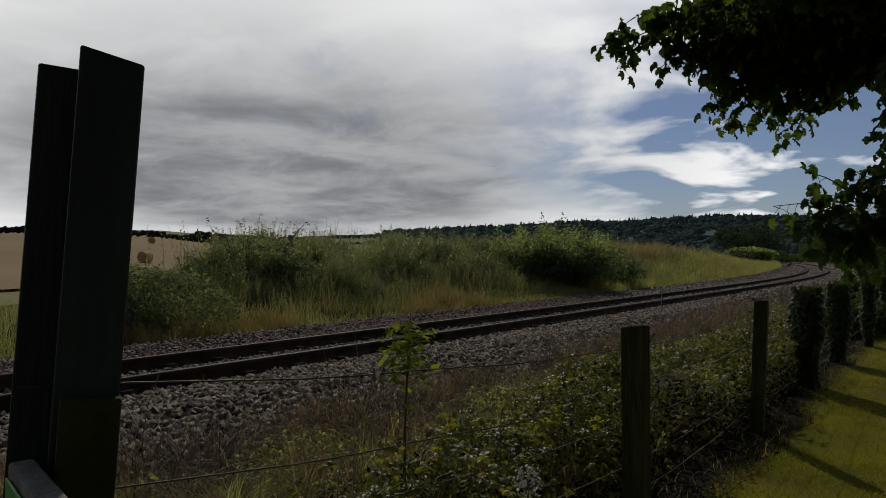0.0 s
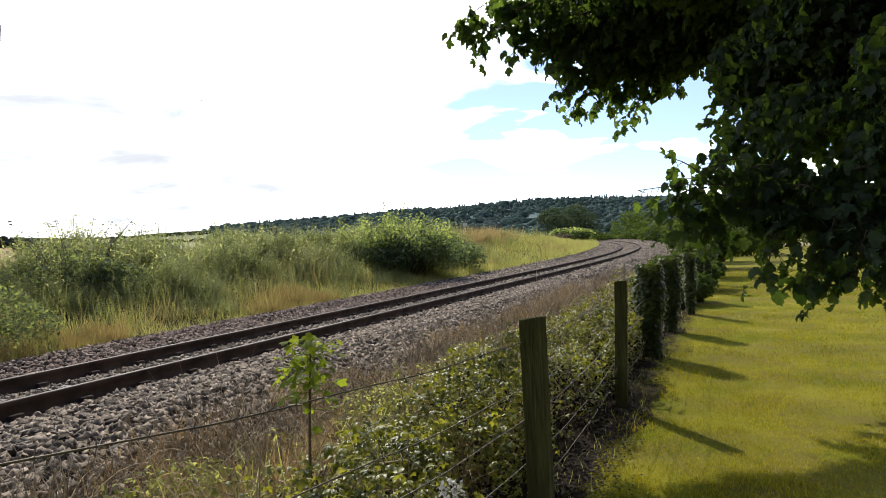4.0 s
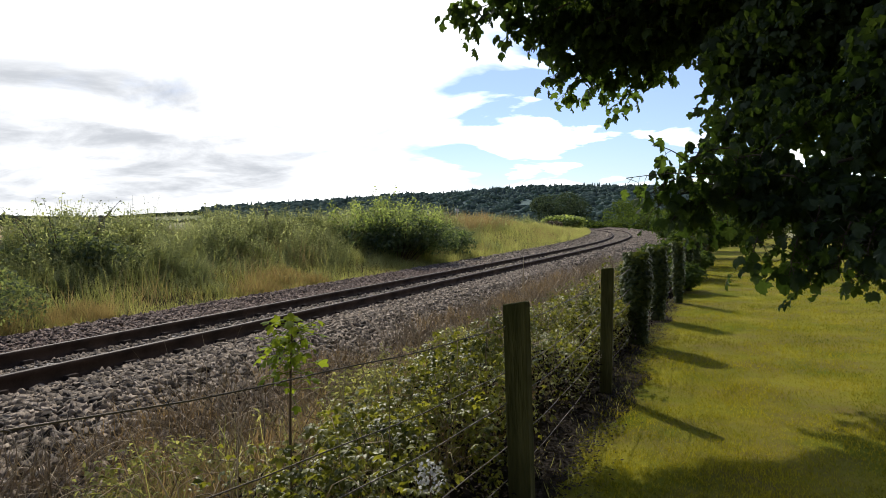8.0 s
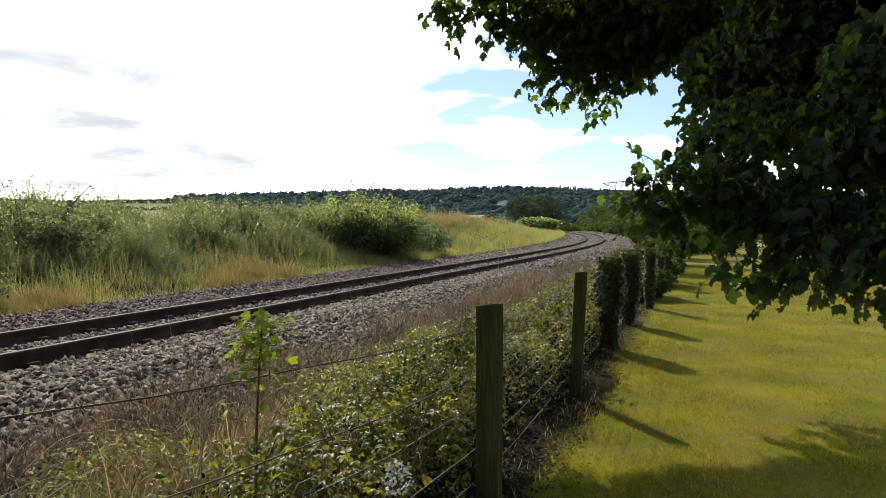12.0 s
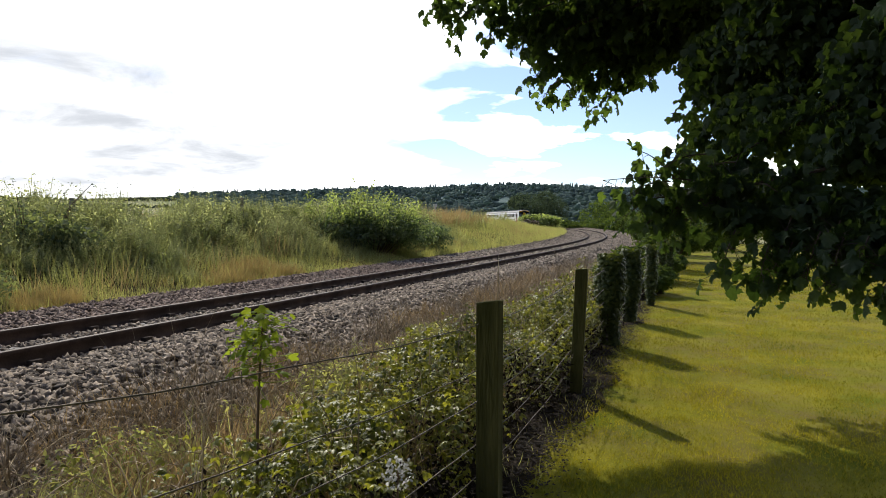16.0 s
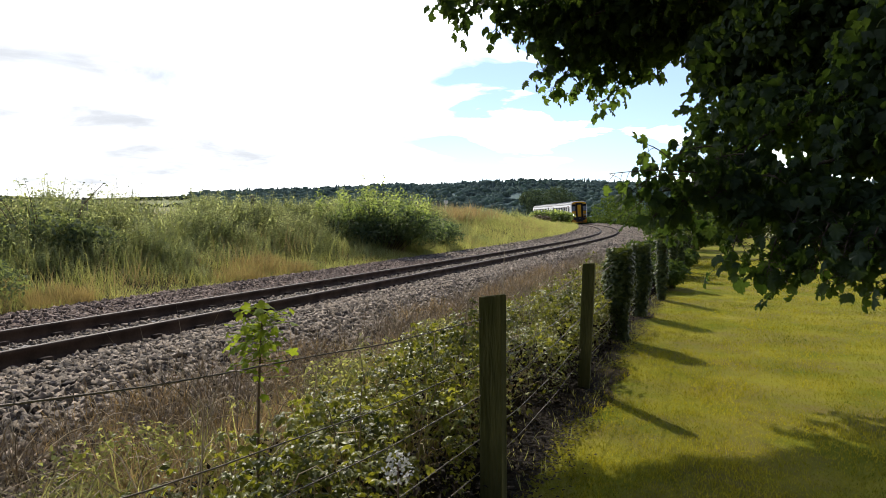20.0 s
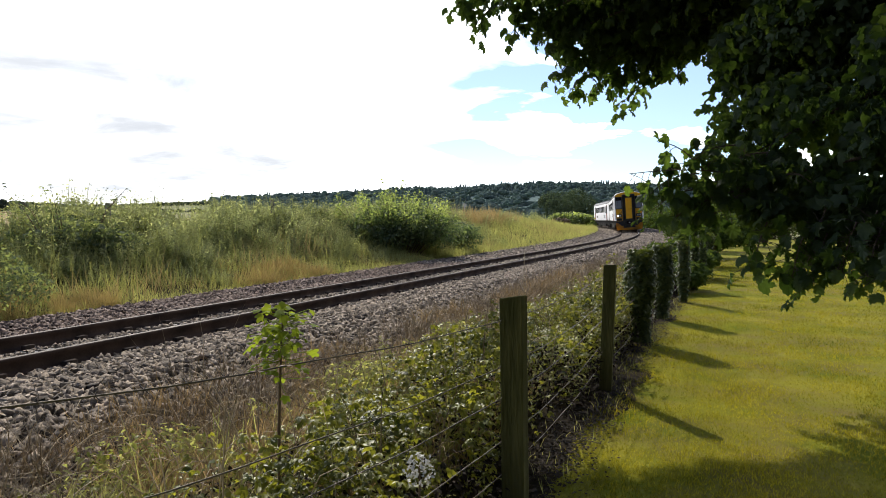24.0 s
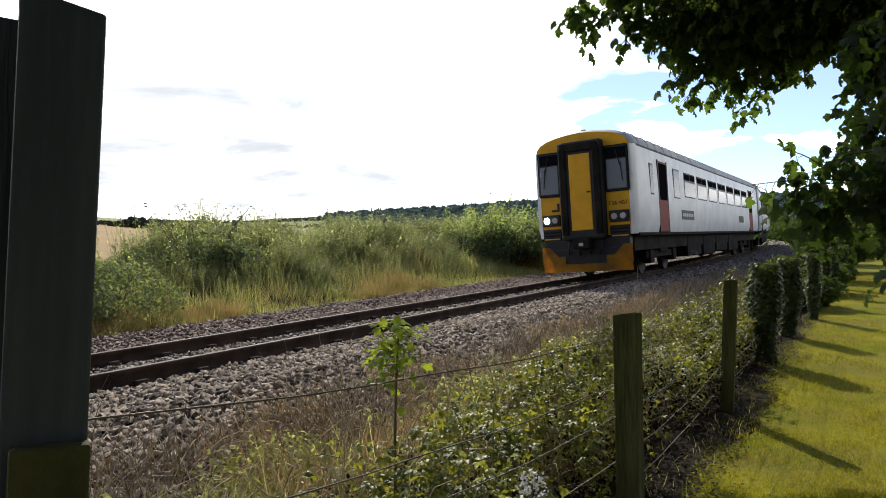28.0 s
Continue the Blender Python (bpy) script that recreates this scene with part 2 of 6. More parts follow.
M_WIRE = material("galvanised_wire", (0.10, 0.09, 0.085), (0.18, 0.15, 0.13), 0.6, 12.0, 60.0, 0.0, metal=0.6)
M_BARK = material("grey_brown_bark", (0.055, 0.045, 0.035), (0.11, 0.09, 0.07), 0.95, 4.0, 25.0, 0.9, dist=0.04)
M_TWIG = material("brown_twig", (0.09, 0.06, 0.04), (0.17, 0.12, 0.08), 0.9, 4.0, 30.0, 0.3, island=0.5)
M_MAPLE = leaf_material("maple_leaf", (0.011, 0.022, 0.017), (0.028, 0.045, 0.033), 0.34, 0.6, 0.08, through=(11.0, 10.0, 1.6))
M_BRAMBLE = leaf_material("bramble_leaf", (0.018, 0.032, 0.008), (0.275, 0.285, 0.075), 0.32, 0.45, 0.28)
M_NETTLE = leaf_material("weed_leaf", (0.120, 0.150, 0.082), (0.42, 0.44, 0.262), 0.54, 0.75, 0.05, through=(2.3, 2.2, 1.35))
M_SAPLING = leaf_material("sapling_leaf", (0.085, 0.150, 0.022), (0.20, 0.265, 0.055), 0.5, 0.65, 0.1, through=(2.4, 2.0, 0.8))
# the elder's shaded side is put into this darker leaf colour
M_ELDER = leaf_material("shaded_elder_leaf", (0.058, 0.092, 0.062), (0.195, 0.235, 0.140), 0.42, 0.6, 0.15, through=(2.2, 2.2, 0.9))
M_BUSH = leaf_material("bush_leaf", (0.095, 0.130, 0.070), (0.30, 0.345, 0.175), 0.52, 0.6, 0.12, through=(2.2, 2.2, 0.9))
M_IVY = leaf_material("ivy_leaf", (0.020, 0.036, 0.013), (0.105, 0.130, 0.044), 0.3, 0.55, 0.18)
M_GRASS = leaf_material("green_grass", (0.15, 0.18, 0.07), (0.33, 0.32, 0.145), 0.5, 0.7, 0.05, through=(2.1, 2.0, 1.2))
M_LONG = leaf_material("bright_long_grass", (0.185, 0.205, 0.085), (0.40, 0.375, 0.185), 0.5, 0.7, 0.05, through=(2.0, 2.0, 1.1))
M_STRAW = leaf_material("dry_straw_grass", (0.25, 0.19, 0.085), (0.40, 0.31, 0.17), 0.35, 0.7, 0.05, through=(1.7, 1.6, 1.2))
M_RUSTGRASS = leaf_material("ochre_grass", (0.24, 0.185, 0.085), (0.40, 0.31, 0.15), 0.35, 0.7, 0.05, through=(1.7, 1.6, 1.1))
M_DRYSTEM = leaf_material("brown_dry_stem", (0.17, 0.115, 0.055), (0.50, 0.375, 0.215), 0.3, 0.8, 0.04, through=(1.5, 1.4, 1.1))
M_DEAD = material("dead_bramble_stem", (0.12, 0.088, 0.055), (0.52, 0.42, 0.28), 0.9, 4.0, 30.0, 0.2, island=0.8)
# brown leaf litter, with the hedge's shade put into its dark colour
M_LITTER = material("shade_darkened_fallen_leaf", (0.010, 0.008, 0.006), (0.048, 0.034, 0.023), 0.8, 6.0, 30.0, 0.0, island=0.8, spec=0.1)
M_FLOWER = leaf_material("white_flower", (0.50, 0.49, 0.47), (0.66, 0.66, 0.64), 0.2, 0.6, through=(1.1, 1.1, 1.1))
# aerial haze is put into this pale blue-green leaf colour
M_WOOD_FAR = leaf_material("haze_paled_woodland_leaf", (0.165, 0.225, 0.210), (0.185, 0.245, 0.225), 0.55, 0.9, 0.0, scale=0.03, through=(1.3, 1.3, 1.15))
M_HEDGE_FAR = leaf_material("far_hedge_leaf", (0.055, 0.078, 0.060), (0.095, 0.120, 0.090), 0.4, 0.9, 0.0, scale=0.05, through=(1.3, 1.3, 1.1))
# the undergrowth and conifer colours are paled for haze as well
M_UNDER = material("haze_paled_undergrowth", (0.130, 0.182, 0.170), (0.150, 0.200, 0.185), 0.95, 0.05, 0.5, 0.0, spec=0.02)
M_CONIFER = leaf_material("haze_paled_conifer", (0.125, 0.175, 0.172), (0.150, 0.200, 0.192), 0.35, 0.9, 0.02, scale=0.02, through=(1.4, 1.4, 1.2))
M_HAW = leaf_material("hawthorn_leaf", (0.062, 0.094, 0.070), (0.22, 0.26, 0.185), 0.35, 0.8, 0.04)
M_OAK = leaf_material("oak_leaf", (0.045, 0.072, 0.046), (0.11, 0.145, 0.085), 0.25, 0.8, 0.05, scale=0.3, through=(1.5, 1.5, 1.0))
M_HEDGE = leaf_material("hedge_leaf", (0.035, 0.062, 0.022), (0.095, 0.135, 0.045), 0.3, 0.8, 0.04)
M_BALE = material("straw_bale", (0.50, 0.36, 0.15), (0.62, 0.47, 0.22), 0.95, 3.0, 20.0, 0.5)
M_WHITE = material("train_white_paint", (0.84, 0.85, 0.87), (0.92, 0.92, 0.93), 0.42, 0.5, 1.6, 0.0)
M_YELLOW = material("train_yellow_paint", (0.80, 0.43, 0.016), (0.70, 0.36, 0.020), 0.45, 1.2, 3.0, 0.0)
M_GRIMY = material("grimy_yellow_plate", (0.62, 0.30, 0.022), (0.30, 0.17, 0.04), 0.7, 2.5, 9.0, 0.1)
M_ROOF = material("train_grey_roof", (0.26, 0.27, 0.28), (0.40, 0.40, 0.40), 0.6, 0.8, 4.0, 0.0)
M_GUTTER = material("dark_roof_edge", (0.05, 0.05, 0.052), (0.10, 0.10, 0.10), 0.7, 2.0, 9.0, 0.0)
M_BLACK = material("train_black_rubber", (0.018, 0.019, 0.022), (0.032, 0.033, 0.036), 0.55, 2.0, 20.0, 0.0)
# grime, with the black shade under the cars put into the colour
M_CHASSIS = material("grimy_shade_dark_underframe", (0.011, 0.010, 0.010), (0.030, 0.026, 0.023), 0.9, 2.0, 16.0, 0.3, spec=0.1)
M_GLASS = plain("train_window_glass", (0.030, 0.034, 0.038), 0.08, spec=0.045)
M_DARKGLASS = plain("shaded_hopper_glass", (0.010, 0.011, 0.013), 0.6, spec=0.0)
# the pale base colour stands for brightness mirrored in the cab panes
M_CABGLASS = plain("pale_reflection_cab_glass", (0.20, 0.235, 0.28), 0.08, spec=0.6)
M_RED = material("train_red_door", (0.25, 0.030, 0.020), (0.30, 0.040, 0.026), 0.6, 1.5, 14.0, 0.0, spec=0.1)
M_PLATE = material("dark_green_panel", (0.008, 0.03, 0.018), (0.012, 0.04, 0.024), 0.5, 3.0, 20.0, 0.0, spec=0.1)
M_FEATHER = material("dark_feather", (0.02, 0.02, 0.022), (0.045, 0.042, 0.04), 0.8, 9.0, 60.0, 0.0)
M_LAMP = plain("lit_headlamp", (1, 0.97, 0.9), 0.3, emit=(1.0, 0.96, 0.88), power=14.0)
M_LENS = plain("unlit_lamp_lens", (0.45, 0.45, 0.46), 0.15)
M_INK = plain("black_lettering", (0.02, 0.02, 0.02), 0.6)
M_PALE = plain("pale_lettering", (0.6, 0.62, 0.6), 0.6)
M_STEEL = material("wheel_steel", (0.030, 0.026, 0.023), (0.075, 0.065, 0.056), 0.7, 4.0, 30.0, 0.1, metal=0.2)
M_SIGNAL = plain("white_signal_paint", (0.8, 0.8, 0.78), 0.5)


# ---- mesh helpers ----
RNG = np.random.default_rng(7)


def thing(name, label, category, group="", kind="", at=(0, 0, 0)):
    ob = tagged(new(name), label, category, group, kind)
    ob.location = at
    return ob


def part(name, bm, mat, parent=None, label=""):
    """Links a bmesh as one mesh object under a thing or a part."""
    me = bpy.data.meshes.new(name)
    bm.to_mesh(me)
    bm.free()
    me.materials.append(mat)
    ob = new(name, me)
    ob.parent = parent
    return tagged(ob, label)


def raw_mesh(name, verts, tris, mat, smooth=False):
    """A mesh from arrays of places and triangles."""
    verts, tris = np.asarray(verts, np.float32), np.asarray(tris, np.int32)
    me = bpy.data.meshes.new(name)
    me.vertices.add(len(verts))
    me.vertices.foreach_set("co", verts.ravel())
    me.loops.add(tris.size)
    me.loops.foreach_set("vertex_index", tris.ravel())
    me.polygons.add(len(tris))
    me.polygons.foreach_set("loop_start", np.arange(0, tris.size, 3, dtype=np.int32))
    if smooth:
        me.polygons.foreach_set("use_smooth", np.ones(len(tris), bool))
    me.materials.append(mat)
    me.update(calc_edges=True)
    return me


def stuff(name, pieces, mat, parent=None, label="", category="", smooth=False):
    """Many joined pieces as one object: pieces is a list of (verts, tris)."""
    base, vs, ts = 0, [], []
    for v, t in pieces:
        vs.append(v)
        ts.append(t + base)
        base += len(v)
    ob = new(name, raw_mesh(name, np.concatenate(vs), np.concatenate(ts), mat, smooth))
    ob.parent = parent
    return tagged(ob, label, category, "", "stuff")


def scatter(template, places, scale, yaw, pitch=None, roll=None, stretch=None):
    """Copies of a template (verts, tris) at many places, as one (verts, tris)."""
    tv, tt = template
    n = len(places)
    if n == 0:
        return np.zeros((0, 3)), np.zeros((0, 3), int)
    zero = np.zeros(n)
    pitch, roll = zero if pitch is None else pitch, zero if roll is None else roll
    cy, sy, cp, sp, cr, sr = np.cos(yaw), np.sin(yaw), np.cos(pitch), np.sin(pitch), np.cos(roll), np.sin(roll)
    one = np.ones(n)
    rz = np.stack([cy, -sy, zero, sy, cy, zero, zero, zero, one], -1).reshape(n, 3, 3)
    rx = np.stack([one, zero, zero, zero, cp, -sp, zero, sp, cp], -1).reshape(n, 3, 3)
    ry = np.stack([cr, zero, sr, zero, one, zero, -sr, zero, cr], -1).reshape(n, 3, 3)
    turn = rz @ rx @ ry
    s = np.broadcast_to(np.asarray(scale, float).reshape(-1, 1, 1), (n, 1, 1)) * np.ones((n, 1, 3))
    if stretch is not None:
        s = s * np.asarray(stretch, float).reshape(n, 1, 3)
    v = (tv[None] * s) @ turn.transpose(0, 2, 1) + np.asarray(places)[:, None]
    t = tt[None] + (np.arange(n) * len(tv))[:, None, None]
    return v.reshape(-1, 3), t.reshape(-1, 3)


def box(bm, x0, x1, y0, y1, z0, z1, bevel=0.0):
    m = Matrix.LocRotScale(((x0 + x1) / 2, (y0 + y1) / 2, (z0 + z1) / 2), None, (x1 - x0, y1 - y0, z1 - z0))
    made = bmesh.ops.create_cube(bm, size=1, matrix=m)["verts"]
    if bevel:
        edges = list({e for v in made for e in v.link_edges})
        bmesh.ops.bevel(bm, geom=edges, offset=bevel, segments=2, affect="EDGES", profile=0.5)
    return bm


def tube(points, radii, sides=6):
    """A tapering tube along points, as (verts, tris)."""
    points, n = np.asarray(points, float), len(points)
    radii = np.broadcast_to(radii, n)
    ahead = np.gradient(points, axis=0)
    ahead /= np.linalg.norm(ahead, axis=1, keepdims=True) + 1e-9
    side = np.cross(ahead, np.where(np.abs(ahead[:, 2:3]) > 0.9, [[1.0, 0, 0]], [[0, 0, 1.0]]))
    side /= np.linalg.norm(side, axis=1, keepdims=True) + 1e-9
    up = np.cross(side, ahead)
    a = np.arange(sides) * 2 * np.pi / sides
    v = points[:, None] + radii[:, None, None] * (np.cos(a)[None, :, None] * side[:, None] + np.sin(a)[None, :, None] * up[:, None])
    i, j = np.meshgrid(np.arange(n - 1), np.arange(sides), indexing="ij")
    p, q = i * sides + j, i * sides + (j + 1) % sides
    t = np.concatenate([np.stack([p, q, q + sides], -1).reshape(-1, 3), np.stack([p, q + sides, p + sides], -1).reshape(-1, 3)])
    return v.reshape(-1, 3), t


def blade(width=0.5, bend=0.35, steps=3):
    """A grass blade of height 1 that bends over."""
    z = np.linspace(0, 1, steps + 1)[:-1]
    v = [(s * width / 2 * (1 - 0.6 * h), bend * h * h, h) for h in z for s in (-1, 1)] + [(0, bend, 0.94)]
    t = [(2 * k + a, 2 * k + b, 2 * k + c) for k in range(steps - 1) for a, b, c in ((0, 1, 3), (0, 3, 2))]
    k = 2 * (steps - 1)
    return np.array(v, float), np.array(t + [(k, k + 1, k + 2)])


def oval_leaf(width=0.55, fold=0.12, droop=0.12):
    """A pointed oval leaf of length 1 along +y, folded at its midrib."""
    v = [(0, 0, 0), (-width * 0.42, 0.28, fold), (width * 0.42, 0.28, fold), (0, 0.4, 0.0), (-width * 0.38, 0.62, fold * 0.7),
         (width * 0.38, 0.62, fold * 0.7), (0, 0.7, -droop * 0.4), (0, 1.0, -droop)]
    t = [(0, 3, 1), (0, 2, 3), (1, 3, 4), (3, 6, 4), (3, 2, 5), (3, 5, 6), (4, 6, 7), (6, 5, 7)]
    return np.array(v, float), np.array(t)


def maple_leaf(droop=0.45):
    """A five-lobed leaf of length about 1 along +y, hanging a little at the lobes."""
    rim = [(0, 0, 0)]
    for a, r in ((-150, 0.28), (-122, 0.60), (-98, 0.54), (-70, 0.86), (-52, 0.84), (-36, 0.64), (-17, 0.90), (0, 1.08), (17, 0.90), (36, 0.64), (52, 0.84), (70, 0.86), (98, 0.54), (122, 0.60), (150, 0.28)):
        x, y = r * math.sin(radians(a)), 0.28 + r * 0.78 * math.cos(radians(a))
        rim.append((x, y, -droop * (x * x + max(0, y - 0.3) ** 2)))
    v = [(0, 0.28 , 0.03)] + rim[1:]
    n = len(v) - 1
    t = [(0, k + 1, k) for k in range(1, n)] + [(0, 1, n)]
    return np.array(v, float) * 0.66, np.array(t)


def lobed_leaf():
    """A five-lobed leaf like the plain one, with toothed edges, a crease along each lobe and drooping tips."""
    ring = []
    for tip, reach, wide in ((-128, 0.62, 20), (-66, 0.92, 24), (0, 1.12, 24), (66, 0.92, 24), (128, 0.62, 20)):
        for a, r, z in ((-wide * 1.3, 0.74, 0.05), (-wide * 0.85, 0.92, 0.02), (-wide * 0.45, 0.88, 0.02), (0, 1.0, -0.20), (wide * 0.45, 0.88, 0.02), (wide * 0.85, 0.92, 0.02)):
            ring.append((tip + a, reach * r, z))
    v = [(0, 0.28, -0.02)]
    for a, r, z in ring:
        x, y = r * math.sin(radians(a)), 0.28 + r * 0.8 * math.cos(radians(a))
        v.append((x, y, z - 0.30 * x * x - 0.25 * max(0, y - 0.3) ** 2 + 0.05))
    n = len(v) - 1
    return np.array(v, float) * 0.64, np.array([(0, k + 1, k) for k in range(1, n)] + [(0, 1, n)])


def stone():
    """A rough angular stone of size about 1: a block with its corners knocked about."""
    v = np.array([(x, y, z) for x in (-0.4, 0.4) for y in (-0.4, 0.4) for z in (-0.4, 0.4)], float)
    t = np.array([(0, 1, 3), (0, 3, 2), (4, 6, 7), (4, 7, 5), (0, 4, 5), (0, 5, 1), (2, 3, 7), (2, 7, 6), (1, 5, 7), (1, 7, 3)])
    return v + RNG.uniform(-0.2, 0.2, v.shape), t


# ---- the railway line as a curve ----
LINE_X, LINE_Y, LINE_HEAD, LINE_Z, LINE_FALL, LINE_CANT = -7.823, -1.957, 0.3955, 0.5653, -0.005486, 0.0836
LINE_S = np.arange(-60.0, 460.0, 0.25)


def lay_line():
    bend = np.interp(LINE_S, [-12, 20, 50, 80, 110, 150, 200, 240], np.array([0.524, -0.037, 0.505, 0.245, 0.443, 0.12, 0.20, 0.30])) / 100
    bend[LINE_S < -12] = 0.0
    turn = np.cumsum(bend) * 0.25
    head = LINE_HEAD - (turn - np.interp(0, LINE_S, turn))
    x, y = np.cumsum(np.sin(head)) * 0.25, np.cumsum(np.cos(head)) * 0.25
    return np.stack([x - np.interp(0, LINE_S, x) + LINE_X, y - np.interp(0, LINE_S, y) + LINE_Y, LINE_Z + LINE_FALL * LINE_S, head], -1)


LINE = lay_line()


def on_line(s, off=0.0, up=0.0):
    """Places beside the line: s metres along it, off to its right and up from its rail tops (the line leans by its cant)."""
    s, off, up = np.broadcast_arrays(np.asarray(s, float), np.asarray(off, float), np.asarray(up, float))
    x, y, z, h = (np.interp(s, LINE_S, LINE[:, k]) for k in range(4))
    return np.stack([x + off * np.cos(h), y - off * np.sin(h), z + up], -1)


LEAN = LINE_CANT / 1.505


def lie(s, off):
    """Height of the ground above z = 0 beside the line."""
    s, off = np.broadcast_arrays(np.asarray(s, float), np.asarray(off, float))
    rail = np.interp(s, LINE_S, LINE[:, 2])
    crest = np.interp(s, [-8, 11.5, 15, 28, 42, 55, 66, 78, 95, 130], [0.20, 0.35, 0.82, 0.80, 1.28, 1.25, 0.80, 0.42, 0.12, 0.1])
    flat = rail - 0.215 + LEAN * np.clip(off, -1.9, 1.9) + 0.07 * np.clip((-off - 0.9) / 0.3, 0, 1)
    left = np.select([off > -2.6, off > -3.4, off > -6.2, off > -10],
                     [flat, flat + (0.20 - flat) * (-2.6 - off) / 0.8, 0.20 + (crest - 0.20) * (-3.4 - off) / 2.8, crest],
                     crest * np.clip((-off - 10) / -6 + 1, 0, 1))
    t = np.clip((off - 1.9) / 2.0, 0, 1)
    right = np.where(off < 1.9, flat, flat * (1 - t))
    return np.where(off < 0, left, right)


def beside(s, off):
    """Places on the ground beside the line."""
    p = on_line(s, off)
    p[..., 2] = lie(s, off)
    return p


def sheet(name, grid, mat, label, category, kind="structure", smooth=True):
    """A surface from a grid of places."""
    a, b = grid.shape[:2]
    i, j = np.meshgrid(np.arange(a - 1), np.arange(b - 1), indexing="ij")
    p = i * b + j
    t = np.concatenate([np.stack([p, p + 1, p + b + 1], -1).reshape(-1, 3), np.stack([p, p + b + 1, p + b], -1).reshape(-1, 3)])
    up = np.cross(grid[0, 1] - grid[0, 0], grid[1, 1] - grid[0, 0])[2]
    if up < 0:
        t = t[:, ::-1]
    ob = new(name, raw_mesh(name, grid.reshape(-1, 3), t, mat, smooth))
    return tagged(ob, label, category, "", kind)


# ---- land ----
def land(x, y):
    """Height of the wide land."""
    x, y = np.asarray(x, float), np.asarray(y, float)
    far = np.hypot(x, y)
    base = -0.08 - 1.9 * np.clip((y - 40) / 60, 0, 1) * np.clip((x + 60) / 40, 0, 1)
    rise = 0.012 * np.clip(-x - 30, 0, 900) * np.clip(1.2 - np.clip(y, 0, 900) / 900, 0, 1)
    knoll = np.interp(-x, [30, 51, 89, 166, 400, 900], [0, 0.3, 2.7, 5.7, 11, 14]) * np.interp(-x / np.maximum(y, 1.0), [0.54, 0.70, 0.80], [0.15, 0.72, 1.0])
    rise = np.maximum(rise, knoll)
    ridge = np.interp(x, [-700, -420, -300, -249, -130, -34, 70, 160, 400, 900], [4, 6, 8, 12, 18.5, 25.5, 30.5, 27, 25, 28])
    k = np.clip((far - 330) / 330, 0, 1) * (y > 0)
    return base + rise + ridge * k * k * (3 - 2 * k)


def make_land():
    steps = np.concatenate([-np.geomspace(3200, 4, 60), np.linspace(-3, 3, 3), np.geomspace(4, 3200, 60)])
    gx, gy = np.meshgrid(steps, steps, indexing="ij")
    sheet("ground", np.stack([gx, gy, land(gx, gy)], -1), M_GROUND, "wide rolling pasture and woodland ground reaching the horizon", "ground")
    fx, fy = np.meshgrid(np.linspace(-420, -24, 60), np.linspace(-160, 330, 70), indexing="ij")
    fx = fx + np.interp(fy, [-160, 60, 330], [-4, 0, -20])
    sheet("stubble_field", np.stack([fx, fy, land(fx, fy) + 0.12], -1), M_STUBBLE, "golden harvested stubble field beyond the railway", "field")
    az, far = np.meshgrid(np.radians(np.linspace(-20.6, 40, 90)), np.linspace(345, 760, 40), indexing="ij")
    wx, wy = far * np.sin(az), far * np.cos(az)
    sheet("woodland_floor", np.stack([wx, wy, land(wx, wy) + 1.4 + RNG.normal(0, 0.5, far.shape)], -1), M_UNDER, "undergrowth beneath the woodland on the hill, paled for haze", "ground")
    s = np.concatenate([np.arange(-40, 60, 0.6), np.arange(60, 260, 3.0)])
    off = np.array([-45, -24, -16, -13, -11, -10, -9, -8, -7, -6.2, -5.4, -4.6, -3.8, -3.4, -3.0, -2.6, -2.3, -1.9, -1.5, -1, 0, 1, 1.5, 1.9, 2.3, 2.8, 3.3, 3.9, 4.6, 5.4, 5.8, 8, 25])
    gs, go = np.meshgrid(s, off, indexing="ij")
    p = beside(gs, go)
    low = np.clip((gs - 55) / 50, 0, 1) * -0.5
    p[..., 2] += np.where(np.abs(go) > 3.0, low, 0) + RNG.normal(0, 0.018, gs.shape) * (np.abs(go) > 2.2)
    p[..., 2] = np.where(go < -20, -2.2, p[..., 2])
    p[..., 2] = np.where(go > 5.5, np.where(gs < 60, -0.06, np.where(go > 20, -2.2, -0.5)), p[..., 2])
    sheet("railway_verge", p, M_VERGE, "rough earth verge along both sides of the railway", "verge")
    gs, go = np.meshgrid(np.concatenate([np.arange(-40, 5, 2.0), np.arange(5, 25, 0.1), np.arange(25, 58, 1.5)]), np.concatenate([[5.24, 5.5], np.linspace(6.0, 60, 55)]), indexing="ij")
    go[:, 0] += RNG.normal(0, 0.04, go.shape[0]) + 0.07 * np.sin(gs[:, 0] * 2.3) * np.sin(gs[:, 0] * 0.9)
    p = on_line(gs, go)
    p[..., 2] = 0.006 + 0.012 * np.sin(p[..., 0] * 0.9) * np.sin(p[..., 1] * 0.7)
    sheet("lawn", p, M_LAWN, "sunlit mown lawn along the railway fence", "lawn")
    s, off = np.arange(-30, 200, 0.5), np.array([-3.35, -2.9, -2.6, -1.9, -1.2, -0.85, -0.6, 0, 0.6, 0.85, 1.2, 1.9, 2.3, 2.8, 3.3, 3.75])
    gs, go = np.meshgrid(s, off, indexing="ij")
    p = beside(gs, go)
    p[..., 2] += 0.03 + RNG.normal(0, 0.012, gs.shape) - 0.04 * ((go < -3.3) | (go > 3.7))
    sheet("ballast_bed", p, M_BALLAST, "crushed stone ballast bed under the rails, near-black for the shade between stones", "ballast")


make_land()


